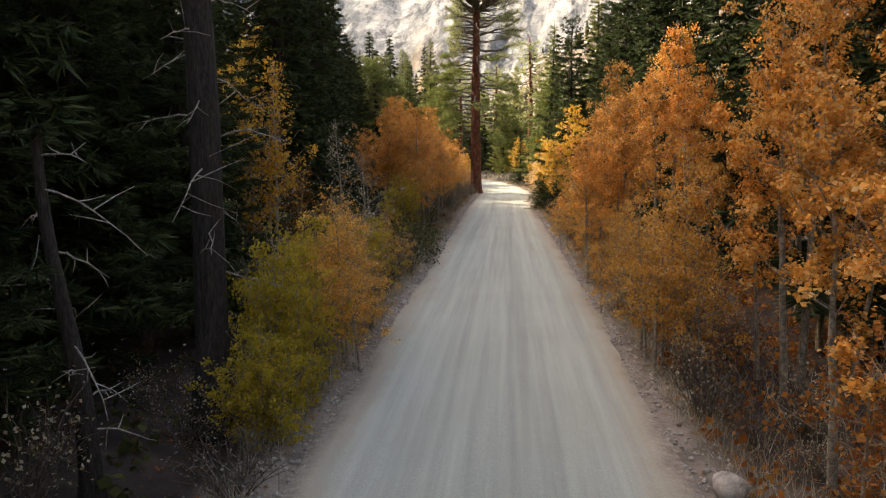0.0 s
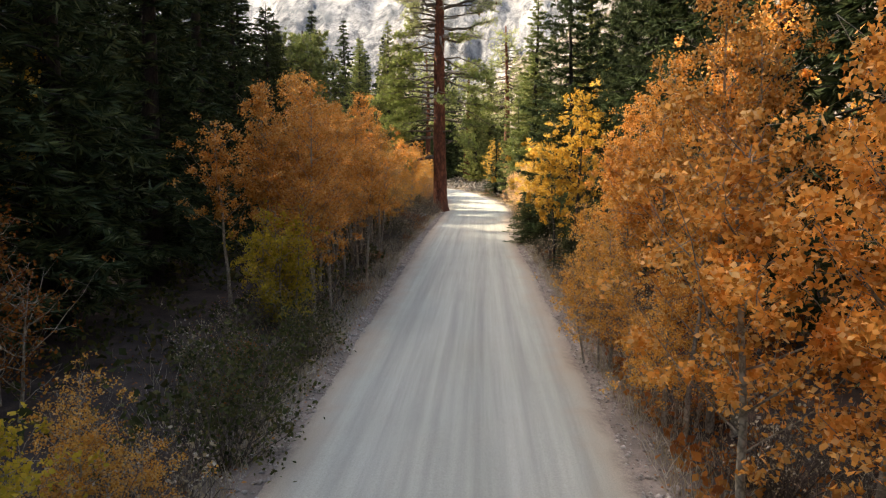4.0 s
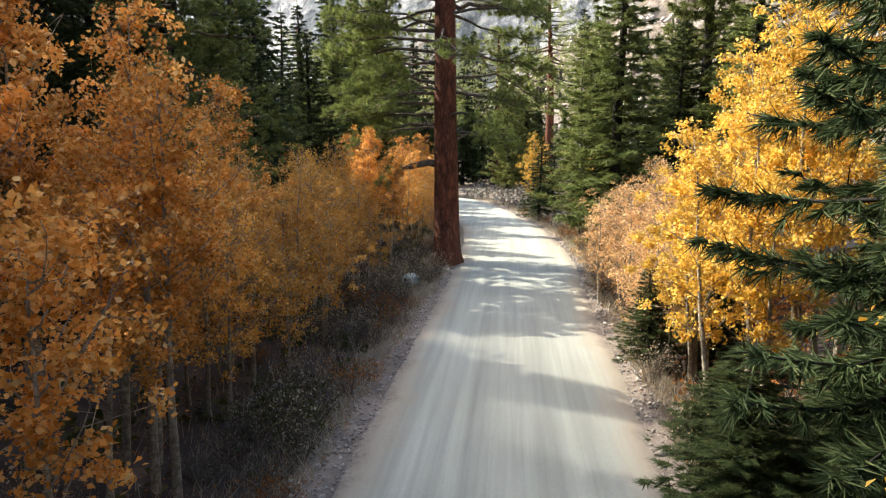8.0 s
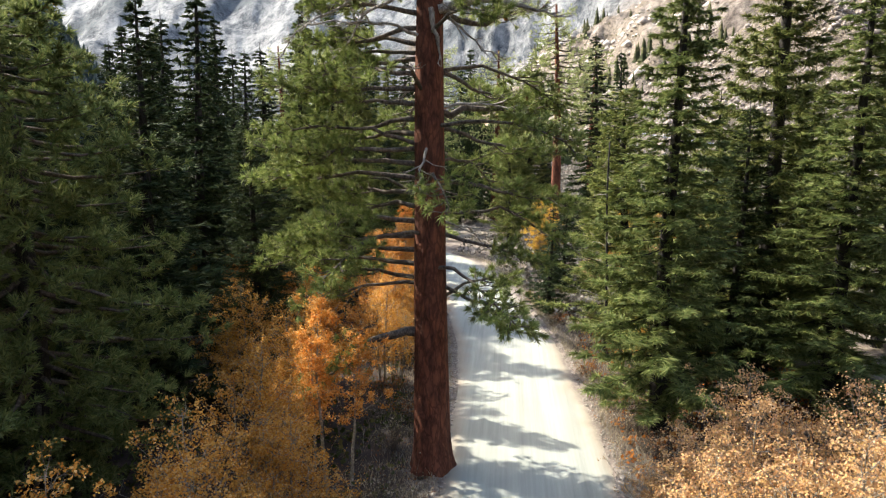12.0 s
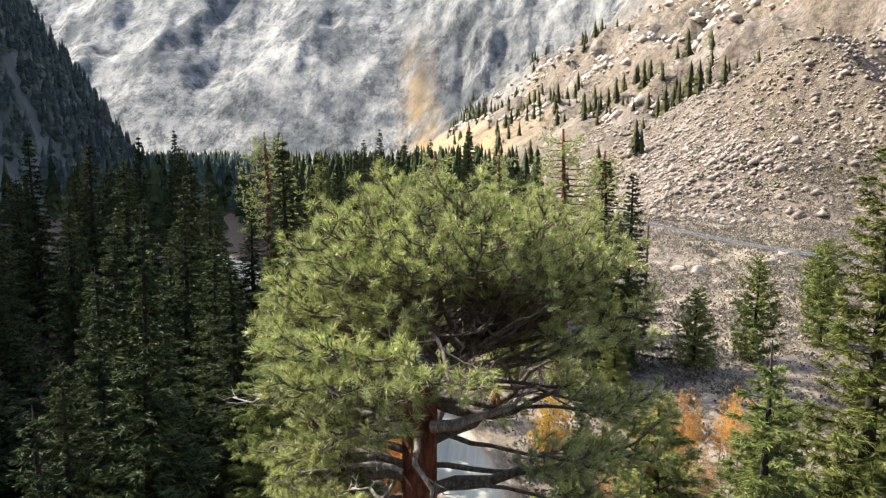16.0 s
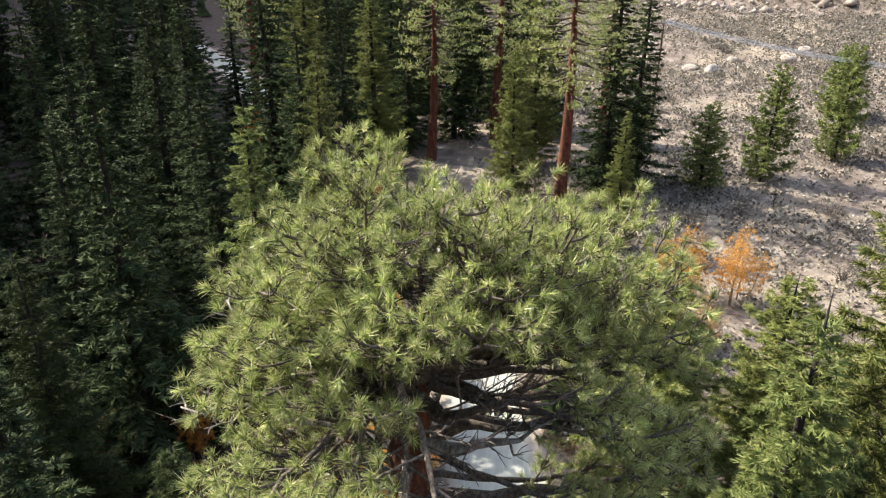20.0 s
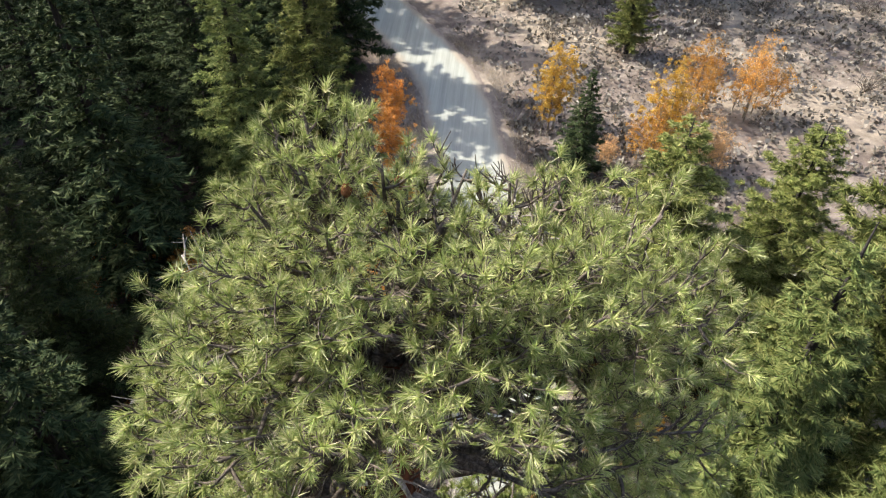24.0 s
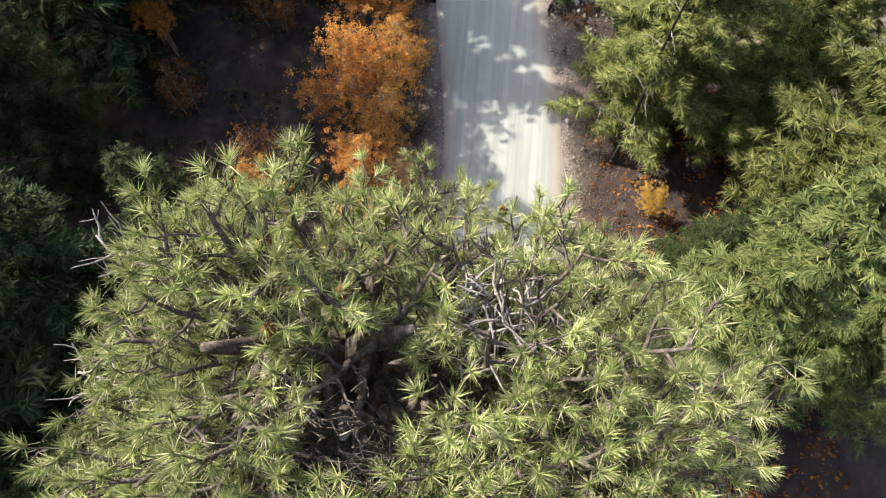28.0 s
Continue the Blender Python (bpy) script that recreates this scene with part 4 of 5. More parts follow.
    # tangle of dead twigs in the top of the crown
    tg = Build()
    for n in range(60):
        c = np.array([1.3, 0.15, 17.9])
        a = c + rng.standard_normal(3) * [0.18, 0.18, 0.07]
        tg.tube(bent(a, a + unit(rng.standard_normal(3) * [1, 1, 0.4]) * rng.uniform(0.15, 0.42), 4, 0.03, 0.2), [0.011, 0.01, 0.008, 0.004], 4)
    part("twig_tangle", tg, DEAD_WOOD, tree, "tangle of grey dead twigs")
    return tree


great_pine()

# ---- conifers ----
FIR_NEAR = "dark green fir with drooping boughs at the forest edge"
kinds = {
    "a": make_fir(16, 3.5, 40, 18, 8, full=0.95, label=FIR_NEAR, wide=0.085, needle=SHADED_NEEDLE),
    "b": make_fir(18, 3.0, 44, 16, 8, droop=0.35, full=0.95, label="tall narrow fir with dark drooping boughs", wide=0.085, needle=SHADED_NEEDLE),
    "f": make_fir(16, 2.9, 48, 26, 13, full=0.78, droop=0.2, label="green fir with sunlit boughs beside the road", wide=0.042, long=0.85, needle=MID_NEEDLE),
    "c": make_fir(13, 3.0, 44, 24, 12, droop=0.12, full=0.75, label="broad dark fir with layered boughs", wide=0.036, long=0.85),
    "d": make_fir(19, 4.4, 42, 16, 7, droop=0.32, full=0.98, label="tall dark fir in the dense forest", wide=0.14, long=1.25, needle=SHADED_NEEDLE),
    "e": make_fir(16, 4.2, 36, 16, 7, droop=0.24, full=0.95, label="dark green fir in the dense forest", wide=0.14, long=1.25, needle=SHADED_NEEDLE),
    "v": make_fir(10, 2.9, 30, 40, 15, low=0.08, droop=0.12, full=0.55, label="open fir with long dark boughs beside the aspens", wide=0.026, long=0.6, needle=SHADED_NEEDLE),
    "p": make_pine(20, 4.2, 0.42, 70, 20, "tall pine with bare red trunk and open crown"),
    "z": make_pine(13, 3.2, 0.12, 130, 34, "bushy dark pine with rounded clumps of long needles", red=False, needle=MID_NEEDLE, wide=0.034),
    "q": make_fir(13, 3.2, 42, 20, 16, droop=-0.02, full=0.62, name="pine_tree", label="rounded young pine with bright yellow-green needles", wide=0.038, long=0.85, needle=SUNNY_NEEDLE, spray=0.7),
    "m": make_fir(20, 3.6, 54, 20, 15, droop=0.05, full=0.72, name="pine_tree", label="tall full pine with sunlit yellow-green boughs", wide=0.045, long=0.9, needle=SUNNY_NEEDLE, spray=0.7),
    "j": make_fir(8, 2.5, 26, 12, 6, droop=-0.1, full=0.45, label="bushy green juniper on the sage flat", name="juniper_tree", wide=0.09, needle=MID_NEEDLE, spray=0.7),
}
near = [(6.7, 3.6, 0.98, 20, "f", 0.98), (17.8, 13.5, 1.1, 10, "q", 1.15), (19.5, 1.0, 1.1, 300, "a", 1.1), (-8.8, 18.4, 0.9, 20, "f", 0.95), (11.2, 8.4, 1.0, 70, "m", 1.0), (6.9, 13.3, 1.1, 0, "q", 0.86), (9.6, 6.4, 0.8, 130, "c", 0.78), (12.2, 4.6, 1.05, 20, "f", 0.9), (10.8, 13.2, 1.0, 222, "q", 0.85), (7.9, 6.6, 0.6, 99, "c", 0.5), (13.6, 11.5, 0.9, 140, "q", 0.9), (-6.8, 5.6, 0.8, 60, "c", 0.75), (-12.2, 22.5, 1.1, 60, "b", 0.8), (-17.5, 21.5, 1.15, 10, "a", 1.0), (-18.5, 31.0, 1.15, 80, "a", 1.1), (-10.4, 31.5, 1.1, 110, "a", 1.0), (-19.8, 12.0, 1.15, 250, "b", 0.8), (-14.6, 4.5, 1.1, 20, "a", 0.85), (-6.2, 20.0, 0.72, 40, "m", 0.84),
        # firs at y -66 and farther back are unseen, added to block sky light
        (6.7, -19.4, 0.9, 200, "v", 1.2), (8.9, -17.6, 0.95, 40, "v", 1.3), (-8.4, -4.0, 1.0, 30, "z", 0.9), (-14.5, 8.0, 1.0, 80, "d", 1.05), (-16.5, 1.5, 1.0, 130, "d", 1.1), (-12.2, 14.0, 0.9, 200, "d", 0.9), (-15.5, -8.0, 1.0, 240, "d", 1.05), (-3.6, -57.9, 0.8, 40, "v", 0.75), (-3.8, -54.0, 0.8, 150, "v", 0.85), (-3.2, -51.2, 0.7, 260, "v", 0.75), (-3.4, -70.5, 1.0, 10, "a", 1.1), (-6.5, -73, 1.0, 70, "b", 1.1), (-9.5, -69, 1.0, 140, "a", 1.2), (-10.5, -63, 1.0, 190, "d", 1.0), (7.8, -66, 1.0, 20, "a", 1.1), (8.8, -72, 1.0, 80, "a", 1.1), (6.3, -18.2, 0.5, 50, "c", 0.17), (5.6, -19.8, 0.42, 20, "c", 0.15), (7.0, -19.8, 0.6, 70, "c", 0.2), (5.3, -16.6, 0.35, 110, "c", 0.12), (6.6, -11.6, 0.36, 80, "c", 0.22), (5.2, -12.0, 0.3, 15, "c", 0.16),
        (5.4, 24.9, 0.5, 10, "a", 0.40), (4.2, 19.6, 0.45, 60, "a", 0.36),
        (-14.7, 26.8, 1.0, 0, "a", 0.92), (-13.4, 18.1, 0.62, 33, "b", 0.69), (-16.1, 17.2, 1.0, 61, "a", 0.9), (-20.9, 25.0, 1.0, 88, "b", 0.72), (-11.0, 27.3, 0.9, 12, "c", 0.42),
        (-9.6, 3.6, 1.0, 140, "a", 0.84), (-12.5, 9.0, 0.9, 170, "c", 1.0), (-22.4, 37.4, 1.0, 210, "b", 0.72), (-8.6, 35.0, 1.0, 150, "a", 1.15), (-13.4, 36.0, 1.0, 15, "d", 1.07), (-12.7, 43.0, 1.0, 20, "m", 0.95), (-10.1, 53.5, 1.0, 50, "m", 0.85), (-7.6, 58.4, 0.9, 50, "a", 1.1), (2.0, 46.0, 0.85, 10, "q", 0.95), (9.2, 38.3, 0.5, 10, "m", 0.5), (4.0, 56.0, 0.9, 60, "m", 0.9), (9.6, 49.0, 1.25, 10, "b", 1.05), (12.0, 51.5, 1.15, 70, "a", 1.1),
        (9.5, -29, 1.0, 10, "b", 0.9), (9.3, -21.2, 1.0, 15, "v", 1.5), (-18.6, 58.0, 1.0, 15, "a", 0.8), (-21.5, 66.0, 1.0, 75, "a", 0.85), (9.7, -26.3, 0.95, 15, "a", 1.0), (7.9, -24.4, 0.55, 70, "c", 0.3), (6.5, -28.4, 0.45, 70, "c", 0.2), (7.6, -27.2, 0.55, 130, "c", 0.26), (5.9, -26.4, 0.35, 20, "c", 0.13), (4.95, -19.0, 0.42, 10, "c", 0.18), (7.0, -21.8, 0.5, 160, "c", 0.24), (8.9, -23.9, 0.9, 60, "v", 1.35), (9.6, -33.5, 0.95, 33, "a", 1.05), (10.4, -41.5, 1.0, 120, "a", 1.1), (-14.2, 47.0, 1.0, 10, "a", 1.0), (-17.0, 51.6, 1.0, 80, "a", 0.95), (9.6, -51.5, 1.0, 20, "a", 1.1), (10.5, -37, 1.0, 80, "a", 1.15), (11.5, -46, 1.0, 150, "b", 1.0), (12.0, -55, 1.0, 210, "a", 1.1), (11.6, -22.5, 1.0, 260, "b", 0.95), (12.0, -16, 0.9, 310, "a", 1.0),
        (-5.6, -38.5, 1.0, 30, "b", 0.95), (-7.2, -45, 1.0, 90, "a", 1.1), (-5.0, -52.5, 1.0, 120, "b", 1.05), (-8.2, -33, 1.0, 160, "a", 1.05), (-6.5, -58.5, 1.0, 200, "b", 0.9),
        (-4.6, -63.0, 1.0, 220, "a", 1.0), (-8.5, -20, 1.0, 250, "b", 1.0), (-9.4, -13, 1.0, 280, "a", 0.8), (-10, -5.5, 1.1, 300, "c", 0.95), (-9.2, -9.4, 0.95, 40, "c", 0.95), (-8.8, -16.8, 0.95, 80, "a", 0.9), (-7.8, -27, 1.0, 330, "a", 0.95),
        (-8.6, -41.8, 1.0, 10, "a", 1.1), (-6.4, -48.5, 1.0, 300, "b", 1.1), (-4.8, -55.6, 0.9, 250, "a", 1.05), (-7.0, -62.0, 1.0, 310, "b", 1.05), (-6.2, -35.4, 1.0, 130, "b", 1.0), (-6.6, -30.0, 1.0, 70, "b", 0.9), (-7.6, -23.4, 1.0, 190, "b", 0.9),
        (-3.2, -66.5, 1.0, 100, "a", 1.1), (-8.8, -40.5, 1.0, 50, "a", 1.2), (-9.4, -51, 1.0, 75, "a", 1.2), (-9.0, -56.5, 1.0, 20, "b", 1.1)]
spread_out(kinds, near, "conifers along the road")
far = [(6.0, 47.0, 1.0, 0, "p", 1.04), (-5.3, 56.8, 0.9, 40, "p", 0.95), (-27.0, 72, 1.0, 80, "p", 1.05), (0.5, 63, 1.0, 120, "p", 0.95), (10.5, 58, 0.9, 160, "p", 0.95),
       (17.8, 50.5, 1.0, 30, "j", 0.93), (23.3, 52.3, 1.0, 70, "j", 1.25), (14.5, 62, 0.8, 90, "j", 0.7), (36, 70, 1.1, 0, "j", 1.0),
       (-3.7, 64, 0.9, 100, "d", 0.95), (1.5, 68, 0.9, 200, "e", 1.0), (-9.5, 62, 1.0, 230, "d", 1.0), (31, 57, 1.0, 15, "j", 1.3)]
frng = random.Random(5)
for n in range(330):
    y = frng.uniform(-5, 85) if n % 5 < 3 else frng.uniform(-85, 150)
    x = -11 - 60 * frng.random() ** 1.5
    if y > 38 and frng.random() < 0.35:
        x = frng.uniform(-50, 12 - 0.05 * y)
    if (x > -10 and y < 64) or abs(float(from_line(np.array([x]), np.array([y]), ROAD)[0])) < 6 or (y < 12 and x > -11) or any(math.hypot(x - a[0], y - a[1]) < 4.3 for a in far + near):
        continue
    far.append((x, y, frng.uniform(0.8, 1.15), frng.uniform(0, 360), frng.choice("dded"), frng.uniform(0.6, 1.2)))
for n in range(40):
    x, y = frng.uniform(12.5, 36), frng.uniform(-85, 4)
    if all(math.hypot(x - a[0], y - a[1]) > 2.6 for a in far + near):
        far.append((x, y, frng.uniform(0.9, 1.2), frng.uniform(0, 360), frng.choice("de"), frng.uniform(0.75, 1.1)))
spread_out({k: kinds[k] for k in "depj"}, [a for a in far if a[4] in "depj"], "conifers of the valley forest")

# ---- aspens ----
ORANGE_LABEL = "young aspen clump in dense orange autumn leaf beside the road"
aspens = {
    "o": make_aspen(5.2, 1.2, 3, 16500, ORANGE, ORANGE_LABEL, low=0.42, size=0.052, rise=1.3),
    "r": make_aspen(5.6, 1.3, 4, 18500, ORANGE, ORANGE_LABEL, low=0.40, size=0.052, rise=1.2),
    "s": make_aspen(4.2, 1.35, 5, 13000, COPPER, "bushy aspen thicket with orange-brown leaves", low=0.26, size=0.049),
    "g": make_aspen(5.4, 1.3, 3, 17000, GOLD, "aspen clump in bright golden leaf beside the road", low=0.24, size=0.056),
    "h": make_aspen(6.3, 2.2, 2, 17000, AMBER, "tall golden aspen on dark bare stems", low=0.34, size=0.06, rise=0.75, bark=FIR_BARK),
    "k": make_aspen(4.0, 1.3, 6, 11500, PINK, "thin-stemmed aspen thicket with faded pinkish leaves", low=0.3, size=0.046),
    "y": make_aspen(3.0, 1.25, 6, 11000, OLIVE, "leafy young aspen with olive-yellow leaves", low=0.05, size=0.066),
    "b": make_aspen(5.0, 1.2, 2, 900, PALE_LEAF, "nearly bare pale-barked aspen with few dry leaves", low=0.2, size=0.06),
    "t": make_aspen(6.0, 1.1, 2, 3200, AMBER, "slender half-bare aspen with gold leaves clinging to its tip", low=0.4, size=0.07),
    "u": make_aspen(3.2, 1.2, 4, 3600, RUST, "rust-leaved aspen in the forest shade", low=0.15),
}
A = [  # right-hand thicket
    (5.7, -52.6, 0.8, 10, "s", 0.95), (7.0, -56.4, 1.0, 60, "o"), (7.2, -53.4, 1.0, 80, "r", 1.12), (5.4, -51.6, 0.6, 140, "s"), (8.7, -49.4, 1.15, 200, "o", 1.25), (5.3, -48.6, 0.6, 260, "s"), (8.8, -51.5, 1.25, 20, "r"),
    (5.6, -45.4, 0.98, 15, "o"), (7.5, -43.0, 1.1, 95, "o", 1.34), (6.3, -39.9, 1.0, 170, "r", 1.15), (5.6, -39.9, 0.6, 215, "s"), (5.3, -37.4, 0.6, 35, "s"), (6.6, -36.0, 1.0, 120, "r"),
    (5.5, -33.5, 0.6, 250, "s"), (6.9, -31.5, 1.0, 310, "o"), (6.9, -29.2, 0.82, 45, "s"), (6.15, -24.6, 0.92, 11, "h", 0.95),
    (8.9, -28, 1.1, 12, "o"), (8.8, -35, 1.25, 52, "r"), (8.8, -42.0, 0.95, 82, "o"), (6.1, -58.7, 0.85, 0, "u"), (6.3, -60, 0.9, 0, "o"),
    (6.3, -14.8, 1.0, 20, "g"), (7.6, -13.2, 1.05, 70, "g", 1.25), (6.1, -12.2, 0.86, 110, "g"), (7.5, -10.2, 0.98, 160, "g", 1.1), (9.0, -11.8, 1.2, 45, "g", 1.5), (5.6, -10.6, 0.82, 200, "k"), (6.2, -8.6, 0.98, 240, "k"), (5.5, -6.6, 0.9, 280, "k"),
    (7.4, -7.4, 1.12, 320, "k"), (6.6, -4.9, 1.05, 15, "k"), (8.6, -5.6, 1.15, 77, "k"), (5.5, -3.6, 0.8, 130, "k"), (7.3, -2.4, 0.95, 180, "k"), (9.4, -2.8, 0.95, 10, "k"), (7.2, 9.4, 0.4, 20, "g"),
    # left-hand row up to the pine
    (-1.2, -33.0, 0.98, 10, "r"), (-2.6, -32.8, 1.0, 75, "o", 1.05), (-1.7, -34.3, 0.8, 20, "y", 0.9), (-1.6, -30.6, 0.95, 130, "o"), (-2.4, -29.5, 1.05, 190, "r"), (-1.5, -27.5, 0.98, 240, "o"), (-3.2, -26.3, 1.1, 300, "r"), (-1.7, -24.8, 1.0, 33, "o"), (-1.9, -21.9, 1.08, 88, "r"),
    (-3.5, -22.3, 1.14, 140, "o"), (-2.0, -18.5, 1.02, 199, "r"), (-3.4, -18.4, 1.15, 254, "o"), (-2.4, -16.0, 0.95, 311, "s"), (-3.8, -15.4, 1.05, 50, "o"), (-2.4, -13.9, 0.9, 99, "s"), (-3.6, -12.2, 0.95, 149, "r"), (-2.4, -11.2, 0.92, 205, "s"),
    (-4.3, -9.7, 1.0, 255, "s"), (-2.7, -8.6, 0.95, 295, "s"), (-3.4, -6.8, 0.98, 20, "s"), (-2.3, -5.0, 0.82, 125, "s"), (-3.5, -3.5, 1.05, 170, "s"), (-2.5, -1.5, 0.95, 260, "o"), (-3.9, 0.6, 0.9, 40, "s"),
    (-6.3, 3.6, 1.0, 20, "s"), (-3.8, 5.0, 1.0, 70, "r", 0.9), (-5.4, 7.3, 0.95, 110, "o"), (-7.8, 6.4, 0.9, 150, "s"), (-4.6, 2.0, 0.95, 200, "s"), (-9.1, 8.1, 0.9, 260, "u"), (-3.5, 12.4, 1.15, 310, "r", 0.85), (-2.6, 9.2, 0.8, 12, "o"), (-2.0, 11.2, 0.9, 33, "s"), (-2.1, 13.9, 0.95, 140, "s"), (-2.5, 7.0, 0.9, 200, "s"), (-1.5, 9.6, 0.65, 80, "k"), (-3.0, 15.8, 1.15, 60, "r", 0.9), (-3.2, 18.8, 1.1, 100, "o", 0.9), (-4.4, 26.4, 0.95, 150, "o"), (-4.0, 23.4, 0.85, 200, "o"), (-21.0, 54.1, 1.0, 20, "o"), (-18.6, 50.0, 0.9, 90, "o"),
    (-10.7, 14.6, 0.8, 20, "o"), (-13.2, 14.6, 0.75, 60, "o"), (-14.1, 13.8, 0.9, 120, "u"), (-9.6, 12.2, 0.8, 190, "u"), (-6.8, 16, 0.8, 260, "u"), (-5.2, 19, 0.9, 20, "u"), (-6.4, 9.6, 0.9, 160, "u"),
    # far side
    (10.9, 27.8, 0.95, 10, "k"), (10.0, 27.0, 1.0, 80, "g"), (12.4, 32.0, 1.1, 150, "s"), (15.2, 31.3, 1.15, 210, "s"), (9.3, 26.0, 0.9, 40, "s"), (4.0, 28.7, 1.0, 280, "g"), (12.0, 25.6, 0.9, 10, "k"), (6.9, 26.0, 0.5, 99, "k"), (-36, 110, 1.4, 0, "g"), (-30, 118, 1.4, 60, "g"), (-41, 122, 1.5, 10, "g"),
    # left foreground
    (-0.3, -55.0, 0.57, 0, "y", 0.84), (-0.7, -53.4, 0.6, 100, "y", 0.8), (-0.15, -56.2, 0.5, 70, "y", 0.5), (0.1, -52.9, 0.66, 40, "s"), (-0.3, -50.6, 0.62, 90, "s"), (-1.9, -50.0, 0.88, 15, "t"), (-2.3, -49.5, 0.82, 70, "b"), (-1.15, -47.1, 0.88, 200, "b"), (-1.0, -45.6, 0.72, 100, "y"), (-1.5, -48.6, 0.78, 33, "y"),
    (-0.7, -44.3, 0.5, 240, "s"), (-4.2, -40.5, 0.9, 60, "u"), (-3.4, -60.2, 0.6, 0, "u"), (-7.5, -36.0, 1.5, 20, "g")]
spread_out(aspens, A, "aspens along the road")

# ---- bushes, stones and gravel of the verges ----
bushes = {
    "d": make_shrub(0.75, 0.6, 26, 260, SAGE_LEAF, "dry grey-brown bush on the road verge", size=0.03),
    "t": make_shrub(1.2, 0.7, 30, 300, PALE_LEAF, "leggy dry bush with sparse tan leaves", size=0.04),
    "n": make_shrub(1.0, 0.9, 30, 1500, GREEN_LEAF, "dark green leafy bush at the forest edge", size=0.05),
    "r": make_shrub(0.7, 0.55, 24, 420, RUST, "low bush with rust-brown leaves", size=0.04),
    "w": make_shrub(0.6, 0.7, 22, 500, SAGE_LEAF, "grey sagebrush on the open flat", size=0.035),
}
brng = random.Random(11)
spots = [(-0.2, -41.9, 1.2, 0, "n"), (-0.6, -39.6, 1.3, 60, "n"), (-0.4, -37.0, 1.1, 90, "n"), (-1.0, -16.5, 0.9, 0, "n")]
for n in range(230):
    y, s = brng.uniform(-62, 22), brng.choice((-1, 1))
    cx = float(np.interp(y, [q[1] for q in ROAD], [q[0] for q in ROAD]))
    x = cx + s * brng.uniform(2.6, 4.9)
    if math.hypot(x, y) > 0.9:
        spots.append((x, y, brng.uniform(0.55, 1.15), brng.uniform(0, 360), brng.choice("ddttrt" if s < 0 else "ddtrrt")))
for n in range(60):
    x, y = brng.uniform(4, 48), brng.uniform(22, 105)
    if abs(float(from_line(np.array([x]), np.array([y]), ROAD)[0])) > 3:
        spots.append((x, y, brng.uniform(0.8, 2.0), brng.uniform(0, 360), brng.choice("wwwwd")))
spread_out(bushes, spots, "bushes of the verge and flat")


def stone_shape(bd, at, size, detail=1):
    """A broken, lumpy stone."""
    s = bmesh.new()
    bmesh.ops.create_icosphere(s, subdivisions=detail, radius=1)
    v = np.array([q.co for q in s.verts])
    f = np.array([[q.index for q in t.verts] for t in s.faces])
    s.free()
    for c in range(4):
        d = unit(rng.standard_normal(3))
        over = np.clip(v @ d - rng.uniform(0.45, 0.75), 0, None)
        v = v - over[:, None] * d
    bd.add(v * np.asarray(size) * rng.uniform(0.9, 1.1, v.shape) + at, f)


rock_kinds = []
for n in range(5):
    bd = Build()
    stone_shape(bd, (0, 0, 0), (1.0, rng.uniform(0.7, 1), rng.uniform(0.5, 0.75)), 2)
    rock_kinds.append(bd.mesh("rock", BLUE_ROCK if n == 0 else GRANITE))


def rock(x, y, size, k, label, z=None, group=""):
    ob = tagged(new("rock", rock_kinds[k]), label, "rock", group)
    ob.matrix_basis = place(x, y, size, 57 * (x + y), z=(ground_z(x, y) if z is None else z) + size * 0.18)


rock(-0.95, -2.6, 0.42, 0, "blue-grey lichened boulder below the big pine")
rock(5.1, -57.1, 0.26, 1, "pale angular boulder at the road edge")
rock(4.95, -58.0, 0.12, 2, "pale stone at the road edge")
for n in range(150):
    y, s = brng.uniform(-62, 16), brng.choice((-1, 1))
    cx = float(np.interp(y, [q[1] for q in ROAD], [q[0] for q in ROAD]))
    rock(cx + s * brng.uniform(2.05, 3.1), y, brng.uniform(0.04, 0.13), brng.randrange(1, 5), "grey stone on the gravel verge", group="stones of the verge")
for x, y, s in ((29, 92, 1.5), (26.5, 93.5, 1.1), (33, 97, 1.0), (40, 96, 1.3), (44, 101, 1.0), (23, 108, 1.2)):
    rock(x, y, s, brng.randrange(1, 5), "large pale boulder on the sage flat", group="boulders of the flat")


def low_stones(name, spots_, sizes, material, label):
    """Many small angular stones as one cover."""
    base = np.array([(1, 0, 0.1), (0.2, 1, 0), (-0.9, 0.3, 0.1), (-0.3, -0.9, 0), (0.1, 0.1, 0.8), (0, 0, -0.4)])
    faces = np.array([(0, 1, 4), (1, 2, 4), (2, 3, 4), (3, 0, 4), (1, 0, 5), (2, 1, 5), (3, 2, 5), (0, 3, 5)])
    n = len(spots_)
    a = rng.uniform(0, 6.28, n)
    ca, sa = np.cos(a)[:, None], np.sin(a)[:, None]
    b = base[None] * rng.uniform(0.65, 1.3, (n, 6, 3)) * sizes[:, None, None]
    v = np.stack([b[..., 0] * ca - b[..., 1] * sa, b[..., 0] * sa + b[..., 1] * ca, b[..., 2]], -1) + spots_[:, None]
    bd = Build()
    bd.add(v.reshape(-1, 3), (faces[None] + 6 * np.arange(n)[:, None, None]).reshape(-1, 3))
    return tagged(new(name, bd.mesh(name, material)), label, name.replace("_", " "), kind="stuff")


